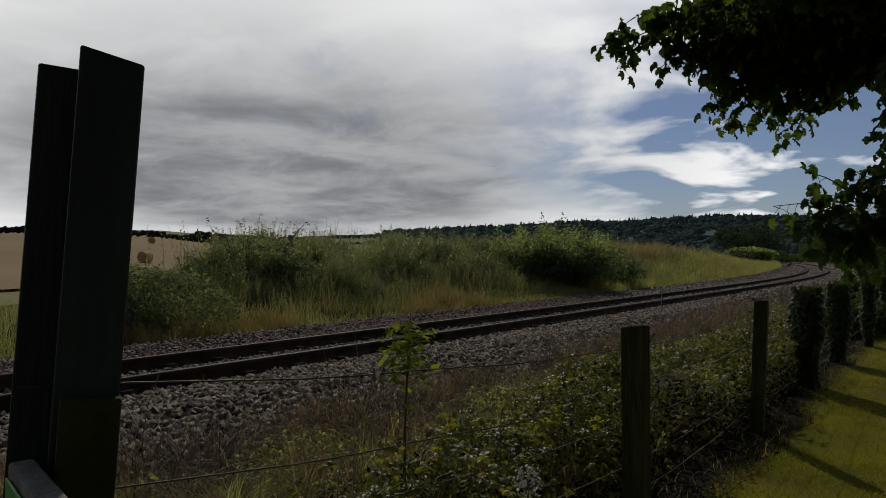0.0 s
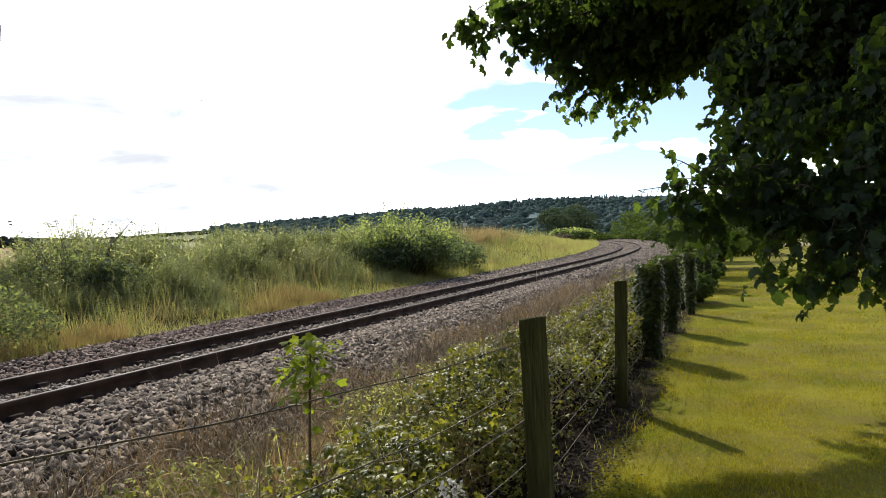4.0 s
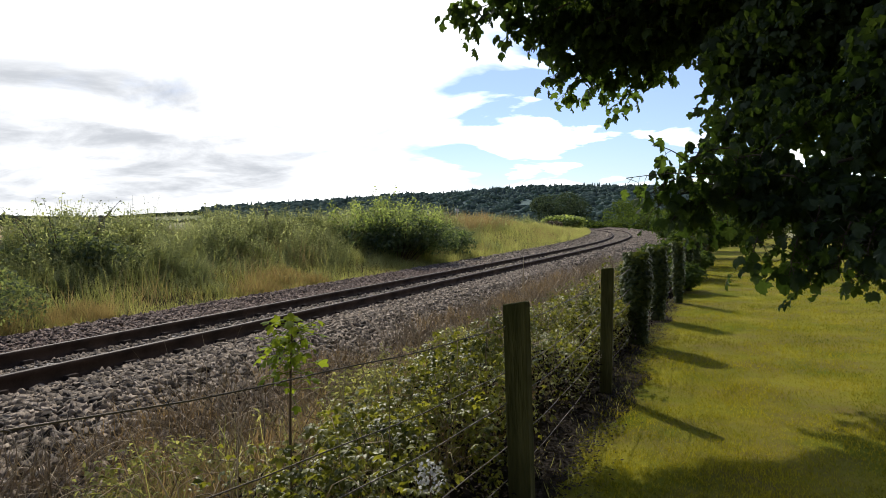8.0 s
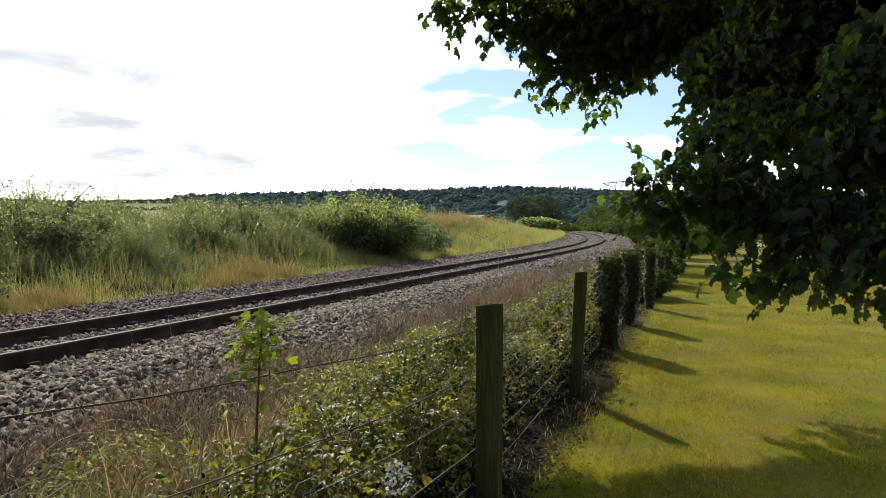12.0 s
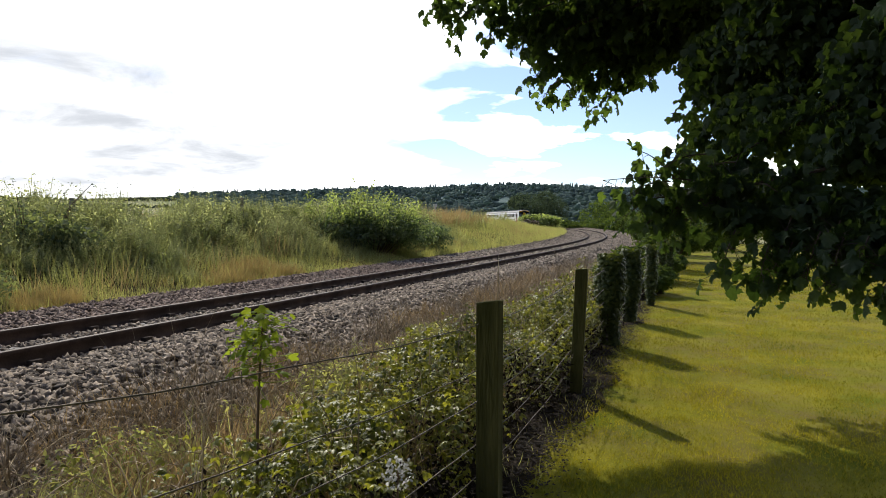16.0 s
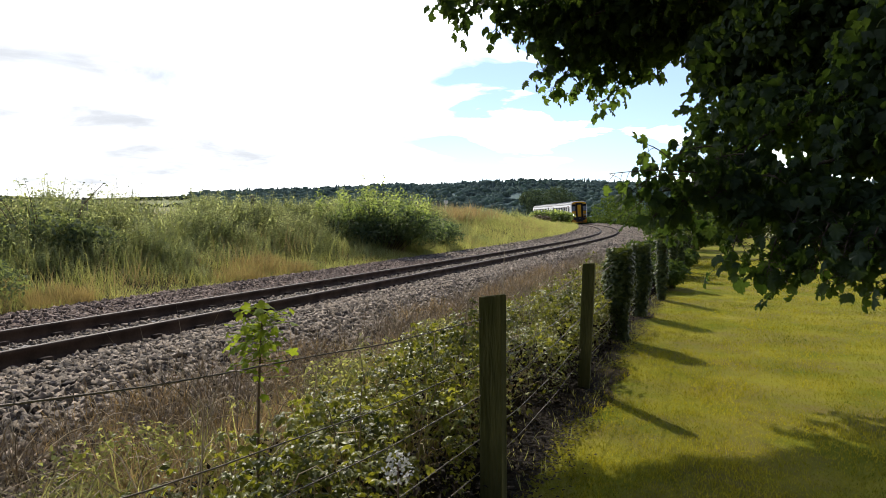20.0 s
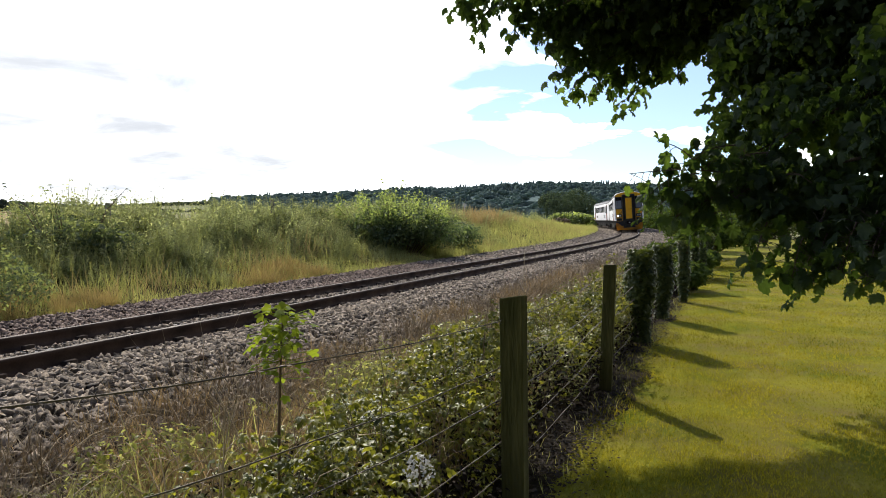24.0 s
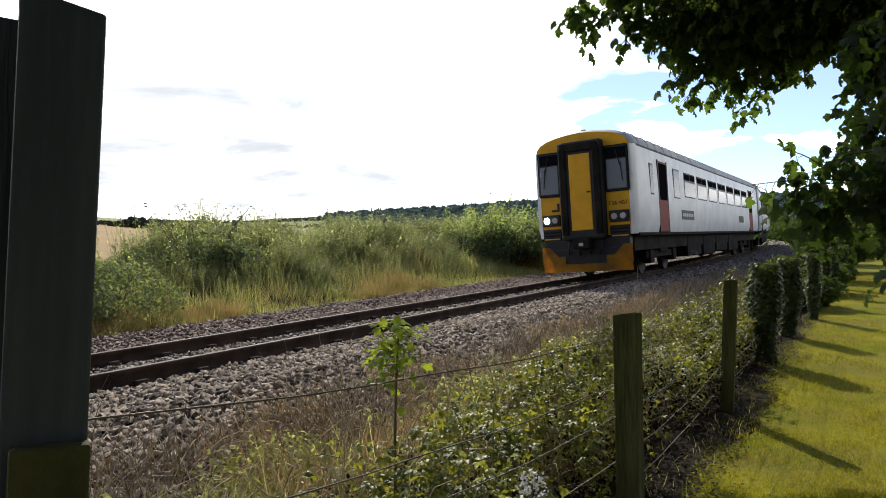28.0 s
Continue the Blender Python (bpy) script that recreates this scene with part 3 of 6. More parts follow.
# ---- railway track ----
def rail_profile(width_scale=1.0):
    """Half of the outline of a flat-bottomed rail, from its foot up: (across, up from the rail top)."""
    half = [(0.07, -0.159), (0.07, -0.148), (0.018, -0.128), (0.010, -0.11), (0.010, -0.055), (0.034, -0.040), (0.036, -0.012), (0.028, -0.002)]
    return [(a * width_scale, b) for a, b in half]


def make_track():
    track = thing("railway_track", "single railway track with rusty rails on ballast, curving away", "track")
    s = np.concatenate([np.arange(-30, 60, 0.5), np.arange(60, 260, 1.0)])
    lean = np.arctan(LEAN)
    for side in (-1, 1):
        half = rail_profile()
        ring = half + [(-a, b) for a, b in reversed(half)]
        off = np.array([side * 0.7525 + a * math.cos(lean) - b * math.sin(lean) for a, b in ring])
        up = np.array([side * 0.7525 * LEAN + b + a * math.sin(lean) for a, b in ring])
        v = on_line(s[:, None], off[None], up[None]).reshape(-1, 3)
        n, k = len(s), len(ring)
        i, j = np.meshgrid(np.arange(n - 1), np.arange(k), indexing="ij")
        p, q = i * k + j, i * k + (j + 1) % k
        t = np.concatenate([np.stack([p, q, q + k], -1).reshape(-1, 3), np.stack([p, q + k, p + k], -1).reshape(-1, 3)])
        rail = new("rail", raw_mesh("rail", v, t[:, ::-1], M_RAIL))
        rail.parent = track
        # the running surface, worn bright
        off = np.array([side * 0.7525 + a for a in (-0.022, -0.016, 0.016, 0.022)])
        up = np.array([side * 0.7525 * LEAN + b for b in (-0.001, 0.0015, 0.0015, -0.001)])
        v = on_line(s[:, None], off[None], up[None]).reshape(-1, 3)
        i, j = np.meshgrid(np.arange(n - 1), np.arange(3), indexing="ij")
        p = i * 4 + j
        t = np.concatenate([np.stack([p, p + 1, p + 5], -1).reshape(-1, 3), np.stack([p, p + 5, p + 4], -1).reshape(-1, 3)])
        head = new("rail_head", raw_mesh("rail_head", v, t[:, ::-1], M_RAILTOP))
        head.parent = rail
        tagged(head, "polished running surface")
    # sleepers, nearly buried in the stones
    bm = bmesh.new()
    box(bm, -1.25, 1.25, -0.13, 0.13, -0.36, -0.160, 0.012)
    first = part("sleeper", bm, M_SLEEPER, track)
    bm = bmesh.new()
    box(bm, -0.035, 0.035, -0.06, 0.06, -0.160, -0.105, 0.01)
    clip = part("rail_clip", bm, M_CLIP, first)
    used = 0
    for k, s in enumerate(np.arange(-8, 120, 0.65)):
        a = first if k == 0 else new("sleeper", first.data)
        x, y, z, h = (float(np.interp(s, LINE_S, LINE[:, j])) for j in range(4))
        a.parent = track
        a.matrix_basis = pose(x, y, z, 0, -math.degrees(lean), -math.degrees(h))
        if 2 < s < 38:
            for at in (-0.86, -0.64, 0.64, 0.86):
                c = new("rail_clip", clip.data) if used else clip
                used += 1
                c.parent, c.location = a, (at, 0, 0)


make_track()


def make_stones():
    shapes = []
    for k in range(9):
        v, t = stone()
        v = v * (1.05, 0.85, 0.62)
        shapes.append((v, t))

    def strew(name, mat, count, s0, s1, lo, hi, size, label, near=1.0):
        pieces = []
        for tpl in shapes:
            n = count // len(shapes)
            s = s0 + (s1 - s0) * RNG.random(n) ** near
            off = RNG.uniform(lo, hi, n)
            p = beside(s, off)
            p[:, 2] += 0.035 + RNG.uniform(0, 0.03, n) - 0.03 * ((off > 3.2) | (off < -3.1))
            bare = (np.abs(np.abs(off) - 0.7525) > 0.12)
            pieces.append(scatter(tpl, p[bare], (size * RNG.uniform(0.7, 1.5, n))[bare], RNG.uniform(0, 6.28, n)[bare], RNG.normal(0, 0.5, n)[bare], RNG.normal(0, 0.5, n)[bare]))
        stuff(name, pieces, mat, None, label, "ballast")

    strew("ballast_stones", M_STONE, 42000, 6, 24, 0.5, 3.75, 0.056, "loose angular grey and pinkish ballast stones")
    strew("ballast_stones_between_rails", M_STONE, 10000, 6, 26, -0.7, 0.7, 0.046, "grey ballast stones between the rails")
    strew("rusty_ballast_stones", M_RUSTY, 18000, 7, 30, -3.4, -0.8, 0.05, "rust-brown ballast stones beside the far rail")
    strew("ballast_stones_on_the_curve", M_STONE, 12000, 62, 125, -3.2, 3.7, 0.13, "grey ballast stones on the far curve")
    strew("nearby_ballast_stones", M_STONE, 8000, -6, 6, -3.3, 3.7, 0.075, "grey ballast stones beside the garden end")
    strew("far_ballast_stones", M_STONE, 22000, 24, 62, -3.2, 3.7, 0.085, "grey ballast stones further along the line")


make_stones()


# ---- fence ----
FENCE = [(0.187, 3.88, 1.285), (1.262, 6.745, 1.262), (2.24, 9.36, 1.20), (3.12, 11.5, 1.18), (4.15, 13.7, 1.17), (5.05, 15.8, 1.16), (5.95, 18.0, 1.15),
         (6.85, 20.2, 1.15), (7.75, 22.4, 1.15), (8.7, 24.7, 1.15)]
END_POST = (-1.081, 0.947)


def make_fence():
    fence = thing("wire_fence", "old wire fence with square timber posts, partly ivy-grown", "fence")
    for k, (x, y, top) in enumerate(FENCE):
        bm = bmesh.new()
        w = 0.066 if k == 0 else 0.058
        box(bm, -w, w, -w, w, -0.3, top, 0.008)
        for v in bm.verts:
            if v.co.z > top - 0.05:
                v.co.z += 0.012 * math.sin(40 * v.co.x + k) - 0.01 * (v.co.y > 0)
            v.co.x += RNG.normal(0, 0.0015)
        post = part("post", bm, M_POST, fence)
        post.matrix_basis = pose(x, y, 0, RNG.normal(0, 0.6), (-0.6, 1.6, 0.5, -0.5, 1.0, 0.3, 0, 0, 0, 0)[k], -17)
    # wires from post to post, and on to the tall end post
    line = [(*END_POST, 1.55)] + FENCE
    for k, drop in enumerate((0.14, 0.40, 0.58, 0.83, 1.02)):
        pts = []
        for (x0, y0, t0), (x1, y1, t1) in zip(line[:-1], line[1:]):
            for f in np.linspace(0, 1, 13)[:-1]:
                sag = -0.045 * 4 * f * (1 - f) * (1 if k else 0.8)
                side = -0.07
                pts.append((x0 + (x1 - x0) * f + side * 0.95, y0 + (y1 - y0) * f, t0 + (t1 - t0) * f - drop + sag + 0.004 * math.sin(17 * f)))
        v, t = tube(pts, 0.0028, 5)
        wire = new("wire", raw_mesh("wire", v, t, M_WIRE, True))
        wire.parent = fence
        if k in (0, 2):
            pieces = []
            for i in range(0, len(pts) - 1):
                for f in (0.25, 0.75):
                    c = np.array(pts[i]) * (1 - f) + np.array(pts[i + 1]) * f
                    for a in (0.6, 2.2):
                        d = np.array((0.018 * math.cos(a + i), 0.006, 0.018 * math.sin(a + i)))
                        pieces.append(tube([c - d, c, c + d], 0.0016, 3))
            barbs = stuff("barbed_strand", pieces, M_WIRE, wire, "short wire barbs")
    return fence


make_fence()


def make_end_post():
    post = thing("tall_gate_post", "tall dark creosoted timber post of bolted planks with a mossy base", "post", at=(END_POST[0], END_POST[1], 0))
    bm = bmesh.new()
    box(bm, -0.065, 0.072, 0.0, 0.085, 0.2, 2.188, 0.006)
    for v in bm.verts:
        if v.co.z > 2.1:
            v.co.z -= 0.022 * (v.co.x + 0.065) / 0.137
    part("front_plank", bm, M_DARKPOST, post)
    bm = bmesh.new()
    box(bm, -0.150, -0.045, 0.0865, 0.150, 0.2, 2.15, 0.006)
    part("side_plank", bm, M_DARKPOST, post)
    bm = bmesh.new()
    box(bm, -0.05, 0.076, -0.028, 0.118, -0.25, 1.388, 0.008)
    part("base_block", bm, M_MOSS, post, "mossy olive timber base")
    post.rotation_euler = (0, radians(3.8), 0.764)


make_end_post()


# ---- the rail end beside the post ----
BOARD_AT, BOARD_YAW = (-1.125, 0.945, 0), 57.2


def make_marker_board():
    board = thing("green_sign_board", "small green board on a weathered grey timber rail", "sign", at=BOARD_AT)
    bm = bmesh.new()
    box(bm, -0.026, 0.026, -0.42, 0.0, 1.165, 1.25, 0.008)
    part("rail", bm, M_GREYWOOD, board)
    bm = bmesh.new()
    box(bm, -0.036, -0.029, -0.36, -0.03, 1.10, 1.225, 0.003)
    part("panel", bm, M_GREEN, board, "green painted panel")
    bm = bmesh.new()
    box(bm, -0.024, 0.024, -0.42, -0.37, -0.2, 1.163, 0.005)
    part("stake", bm, M_POST, board)
    board.rotation_euler = (0, 0, radians(BOARD_YAW))


make_marker_board()


# ---- train ----
SECTION = [(1.31, 1.10), (1.365, 1.35), (1.368, 2.25), (1.356, 2.9), (1.342, 3.24), (1.330, 3.38), (1.285, 3.53), (1.185, 3.645), (1.0, 3.735), (0.74, 3.80), (0.38, 3.85), (0.0, 3.87)]
SKIRT_TOP = 5   # the section's point where the white side ends and the roof begins


def loft(bm, rings, close=False):
    """Skins rings of places; each ring is a list of (x, y, z)."""
    rows = [[bm.verts.new(p) for p in ring] for ring in rings]
    for a, b in zip(rows[:-1], rows[1:]):
        for k in range(len(a) - 1 + close):
            m = (k + 1) % len(a)
            bm.faces.new((a[k], a[m], b[m], b[k]))
    return rows


def slab(name, parent, mat, x0, x1, y0, y1, z0, z1, label="", bevel=0.01):
    return part(name, box(bmesh.new(), x0, x1, y0, y1, z0, z1, bevel), mat, parent, label)


def cab_window(parent, sign):
    """One windscreen: a rounded black frame with a pane and a wiper."""
    x0, x1 = sorted((sign * 0.60, sign * 1.225))
    frame_part = slab("windscreen", parent, M_BLACK, x0, x1, 11.44, 11.492, 2.20, 3.38, "black windscreen surround", 0.05)
    slab("pane", frame_part, M_CABGLASS, x0 + 0.055, x1 - 0.055, 11.48, 11.50, 2.27, 3.02, "", 0.02)
    slab("upper_pane", frame_part, M_DARKGLASS, x0 + 0.055, x1 - 0.055, 11.48, 11.50, 3.05, 3.32, "shaded upper windscreen", 0.02)
    bm = bmesh.new()
    c = (x0 + x1) / 2
    for a, b in (((c, 3.25), (c + sign * 0.13, 2.75)), ((c + sign * 0.11, 2.95), (c + sign * 0.15, 2.45))):
        v, t = tube([(a[0], 11.52, a[1]), (b[0], 11.525, b[1])], 0.012, 5)
        vs = [bm.verts.new(p) for p in v]
        for f in t:
            bm.faces.new([vs[i] for i in f])
    part("wiper", bm, M_BLACK, frame_part)


def text_mesh(body, size):
    cu = bpy.data.curves.new("lettering", "FONT")
    cu.body, cu.size, cu.extrude = body, size, 0.003
    cu.align_x, cu.align_y = "CENTER", "CENTER"
    ob = bpy.data.objects.new("lettering", cu)
    scene.collection.objects.link(ob)
    me = bpy.data.meshes.new_from_object(ob.evaluated_get(bpy.context.evaluated_depsgraph_get()))
    bpy.data.objects.remove(ob)
    bpy.data.curves.remove(cu)
    me.name = "fleet_number"
    return me


def bogie(car, y):
    bm = bmesh.new()
    for x in (-1.0, 1.0):
        box(bm, x - 0.07, x + 0.07, y - 1.75, y + 1.75, 0.42, 0.62, 0.02)
        for dy in (-1.3, 1.3):
            box(bm, x - 0.12, x + 0.12, y + dy - 0.2, y + dy + 0.2, 0.28, 0.66, 0.03)
        box(bm, x - 0.13, x + 0.13, y - 0.45, y + 0.45, 0.55, 0.95, 0.03)
    box(bm, -1.0, 1.0, y - 0.3, y + 0.3, 0.45, 0.7, 0.02)
    truck = part("bogie", bm, M_CHASSIS, car, "grimy bogie frame, darkened for underbody shade")
    for dy in (-1.3, 1.3):
        bm = bmesh.new()
        for x in (-0.7525, 0.7525):
            turn = Matrix.Translation((x, y + dy, 0.42)) @ Matrix.Rotation(radians(90), 4, "Y")
            bmesh.ops.create_cone(bm, cap_ends=True, segments=28, radius1=0.42, radius2=0.42, depth=0.11, matrix=turn)
            bmesh.ops.create_cone(bm, cap_ends=True, segments=28, radius1=0.447, radius2=0.43, depth=0.03, matrix=Matrix.Translation((-0.07 * (1 if x > 0 else -1), 0, 0)) @ turn)
        bmesh.ops.create_cone(bm, cap_ends=True, segments=12, radius1=0.07, radius2=0.07, depth=1.6, matrix=Matrix.Translation((0, y + dy, 0.42)) @ Matrix.Rotation(radians(90), 4, "Y"))
        part("wheelset", bm, M_STEEL, truck, "dull steel wheels")


def make_car(lead):
    """A diesel railcar, 23 m long, on its own axes: y ahead, z up from the rails."""
    car = thing("railcar", "white two-car diesel train carriage with yellow cab front" if lead else "white diesel train carriage with grey roof", "train", "train carriages")
    taper = [(-11.5, 0.93, 0.0), (-11.25, 1.0, 0.0), (11.12, 1.0, 0.0), (11.34, 0.985, 0.0), (11.46, 0.95, 0.03)]
    # sides and roof are lofts of the section
    for sign in (-1, 1):
        bm = bmesh.new()
        loft(bm, [[(sign * x * w, y, z) for x, z in SECTION[: SKIRT_TOP + 1]] for y, w, d in taper])
        bmesh.ops.recalc_face_normals(bm, faces=bm.faces)
        for f in bm.faces:
            f.smooth = True
        part("side_wall", bm, M_WHITE, car)
    bm = bmesh.new()
    arc = [(x, z) for x, z in SECTION[SKIRT_TOP:]]
    arc = [(-x, z) for x, z in arc] + [(x, z) for x, z in arc[::-1][1:]]
    loft(bm, [[(x * w * 1.003, y, z - d * 2) for x, z in arc] for y, w, d in taper])
    for f in bm.faces:
        f.smooth = True
    roof = part("roof", bm, M_ROOF, car)
    for y in np.arange(-10.8, 10.9, 0.9):
        bm = bmesh.new()
        loft(bm, [[(x * 1.006, yy, z + up) for x, z in arc] for yy, up in ((y, -0.01), (y, 0.022), (y + 0.06, 0.022), (y + 0.06, -0.01))])
        part("roof_rib", bm, M_ROOF, roof)
    for y in (-7.0, -2.5, 2.0, 6.5, 9.2):
        slab("roof_vent", roof, M_ROOF, -0.35, 0.35, y - 0.3, y + 0.3, 3.80, 3.95, "", 0.04)
    for k in range(8):
        slab("roof_stud", roof, M_GUTTER, -0.06, 0.06, 9.7 + 0.2 * k, 9.8 + 0.2 * k, 3.84, 3.925, "", 0.02)
    # ends: the section's outline filled
    for y, w, mat in ((-11.5, 0.93, M_BLACK), (11.46, 0.95, M_YELLOW)):
        ring = [(x * w - (0.10 if y > 0 and z < 3.3 else 0), z) for x, z in SECTION]
        ring = [(x, z) for x, z in ring] + [(-x, z) for x, z in ring[::-1][1:]]
        bm = bmesh.new()
        bm.faces.new([bm.verts.new((x, y, z - 0.06 * (z > 3.5) * (y > 0))) for x, z in ring])
        bmesh.ops.recalc_face_normals(bm, faces=bm.faces)
        part("cab_front" if y > 0 else "rear_end", bm, mat, car, "yellow warning panel" if y > 0 else "")
    for sign in (-1, 1):
        bm = bmesh.new()
        loft(bm, [[(sign * (x * 0.95 - e), 11.46, z) for x, z in SECTION[: SKIRT_TOP + 1]] for e in (0.0, 0.10)])
        part("corner_strip", bm, M_WHITE, car)
    # side windows, doors and panels
    for sign in (-1, 1):
        def on_side(name, parent, mat, y0, y1, z0, z1, proud, label="", bevel=0.02):
            x0, x1 = sorted((sign * 1.30, sign * (1.372 + proud)))
            return slab(name, parent, mat, x0, x1, y0, y1, z0, z1, label, bevel)

        def window(y, width, z0=2.18, z1=3.02, hopper=True):
            w = on_side("side_window", car, M_BLACK, y - width, y, z0, z1, -0.004, "black rubber window surround", 0.035)
            if hopper:
                on_side("pane", w, M_GLASS, y - width + 0.05, y - 0.05, z0 + 0.05, z1 - 0.30, 0.002)
                for a in (0, 1):
                    h = (width - 0.14) / 2
                    on_side("hopper_pane", w, M_DARKGLASS, y - width + 0.05 + a * (h + 0.04), y - width + 0.05 + a * (h + 0.04) + h, z1 - 0.25, z1 - 0.05, 0.002)
            else:
                on_side("pane", w, M_GLASS, y - width + 0.05, y - 0.05, z0 + 0.05, z1 - 0.05, 0.002)

        if lead:
            window(10.1, 0.42, 2.1, 3.0, False)
        for y in (9.2, -8.2):
            d = on_side("passenger_door", car, M_RED, y - 1.0, y, 1.12, 3.12, 0.0, "red sliding door leaf", 0.03)
            on_side("door_glass", d, M_DARKGLASS, y - 0.93, y - 0.07, 2.02, 3.06, 0.008)
            for e in (y, y - 1.0):
                on_side("door_edge", d, M_BLACK, e - 0.035, e + 0.035, 1.12, 3.14, 0.005, "black door seal", 0.01)
        window(7.45, 0.85, 2.1, 3.04, False)
        for k in range(7):
            window(6.0 - 1.98 * k, 1.68)
        p = on_side("name_panel", car, M_PLATE, 4.75, 6.55, 1.50, 1.80, -0.002, "dark green panel with pale unreadable lettering", 0.01)
        for k in range(6):
            on_side("lettering", p, M_PALE, 4.9 + 0.26 * k, 5.09 + 0.26 * k, 1.60, 1.70, 0.002, "", 0.0)
        p = on_side("name_panel", car, M_PLATE, -6.2, -4.8, 1.50, 1.80, -0.002, "dark green panel", 0.01)
        on_side("gutter", car, M_GUTTER, -11.2, 11.1, 3.345, 3.40, -0.035, "", 0.005)
        on_side("sill", car, M_CHASSIS, -11.2, 11.2, 1.04, 1.12, -0.03, "grimy lower sill in the shade-dark underframe colour", 0.01)
    # underframe
    for k, (y0, y1, z0) in enumerate(((3.0, 5.2, 0.32), (0.4, 2.6, 0.28), (-2.4, 0.1, 0.34), (-5.2, -2.8, 0.28))):
        slab("engine_box", car, M_CHASSIS, -1.2, 1.2, y0, y1, z0, 1.02, "grimy underfloor equipment box, darkened for underbody shade", 0.05)
    # made deep so the shaded gap under the body fills with black
    slab("underframe", car, M_CHASSIS, -1.18, 1.18, -11.3, 11.2, 0.66, 1.10, "", 0.02)
    for y in (8.0, -8.0):
        bogie(car, y)
    if lead:
        # gangway with its yellow door, set proud of the front
        g = slab("gangway", car, M_BLACK, -0.60, 0.60, 11.3, 11.66, 1.02, 3.58, "black gangway surround", 0.07)
        for sign in (-1, 1):
            slab("gangway_cheek", g, M_CHASSIS, min(sign * 0.36, sign * 0.55), max(sign * 0.36, sign * 0.55), 11.64, 11.70, 1.15, 3.40, "worn rubber gangway face", 0.03)
        slab("gangway_head", g, M_CHASSIS, -0.50, 0.50, 11.64, 11.69, 3.30, 3.52, "", 0.04)
        slab("gangway_door", g, M_YELLOW, -0.29, 0.29, 11.62, 11.675, 1.26, 3.24, "yellow end door", 0.02)
        slab("door_handle", g, M_BLACK, -0.27, -0.17, 11.67, 11.70, 2.22, 2.26, "", 0.008)
        for sign in (-1, 1):
            cab_window(car, sign)
            x0, x1 = sorted((sign * 0.66, sign * 1.17))
            h = slab("lamp_cluster", car, M_BLACK, x0, x1, 11.44, 11.53, 1.42, 1.72, "black headlamp housing", 0.03)
            for k, x in enumerate((0.80, 1.03)):
                bm = bmesh.new()
                bmesh.ops.create_cone(bm, cap_ends=True, segments=20, radius1=0.085, radius2=0.075, depth=0.04, matrix=Matrix.Translation((sign * x, 11.54, 1.57)) @ Matrix.Rotation(radians(-90), 4, "X"))
                lit = sign > 0 and k == 1
                part("headlamp", bm, M_LAMP if lit else M_LENS, h, "lit white headlamp" if lit else "")
            slab("grille", car, M_BLACK, x0, x1, 11.42, 11.50, 1.02, 1.34, "black lower panel", 0.02)
            for k in range(3):
                slab("grille_bar", car, M_YELLOW if k == 0 else M_CHASSIS, x0 + 0.04, x1 - 0.04, 11.49, 11.51, 1.06 + 0.09 * k, 1.09 + 0.09 * k, "", 0.005)
        num = new("fleet_number", text_mesh("156 407", 0.155))
        num.data.materials.append(M_INK)
        num.parent = car
        num.matrix_basis = Matrix.Translation((-0.90, 11.468, 1.90)) @ Matrix.Rotation(radians(180), 4, "Z") @ Matrix.Rotation(radians(90), 4, "X")
        tagged(num, "black fleet number")
        bm = bmesh.new()
        box(bm, 0.68, 0.74, 11.46, 11.475, 1.85, 2.02)
        box(bm, 0.68, 0.90, 11.46, 11.476, 1.80, 1.86)
        part("panel_mark", bm, M_INK, car)
        # coupler and buffer beam
        slab("buffer_beam", car, M_BLACK, -1.15, 1.15, 11.2, 11.50, 0.72, 1.06, "", 0.04)
        slab("coupler", car, M_CHASSIS, -0.22, 0.22, 11.4, 11.86, 0.78, 1.06, "", 0.04)
        slab("coupler_face", car, M_PALE, -0.06, 0.06, 11.85, 11.87, 0.86, 0.94, "", 0.01)
        for k in range(4):
            v, t = tube([(-0.5 + 0.3 * k, 11.52, 1.02), (-0.48 + 0.3 * k, 11.66, 0.8), (-0.40 + 0.27 * k, 11.62, 0.62), (-0.35 + 0.25 * k, 11.5, 0.7)], 0.022, 6)
            hose = new("hose", raw_mesh("hose", v, t, M_BLACK, True))
            hose.parent = car
        # the plough: a shallow V of plate with yellow wings
        bm = bmesh.new()
        loft(bm, [[(x, 11.62 - 0.10 * abs(x) ** 1.5, z) for x in np.linspace(-1.20, 1.20, 13)] for z in (0.19, 0.40)])
        bmesh.ops.solidify(bm, geom=bm.faces[:], thickness=0.03)
        plough = part("obstacle_deflector", bm, M_GRIMY, car, "yellow obstacle deflector")
        for sign in (-1, 1):
            bm = bmesh.new()
            loft(bm, [[(sign * x, 11.60 - 0.08 * x, z * (1 if x > 0.8 else 0.7) + 0.0) for x in (0.55, 0.75, 1.0, 1.22)] for z in (0.40, 0.62, 0.86)])
            bmesh.ops.solidify(bm, geom=bm.faces[:], thickness=0.03)
            part("deflector_wing", bm, M_GRIMY, plough)
        slab("deflector_back", car, M_BLACK, -0.95, 0.95, 11.30, 11.52, 0.36, 0.80, "", 0.04)
    else:
        g = slab("gangway", car, M_BLACK, -0.54, 0.54, 11.3, 11.62, 1.02, 3.60, "black gangway bellows", 0.05)
    return car


CARS = [make_car(True), make_car(False)]
FRONT_AT_END, SPEED = 21.534, 12.56


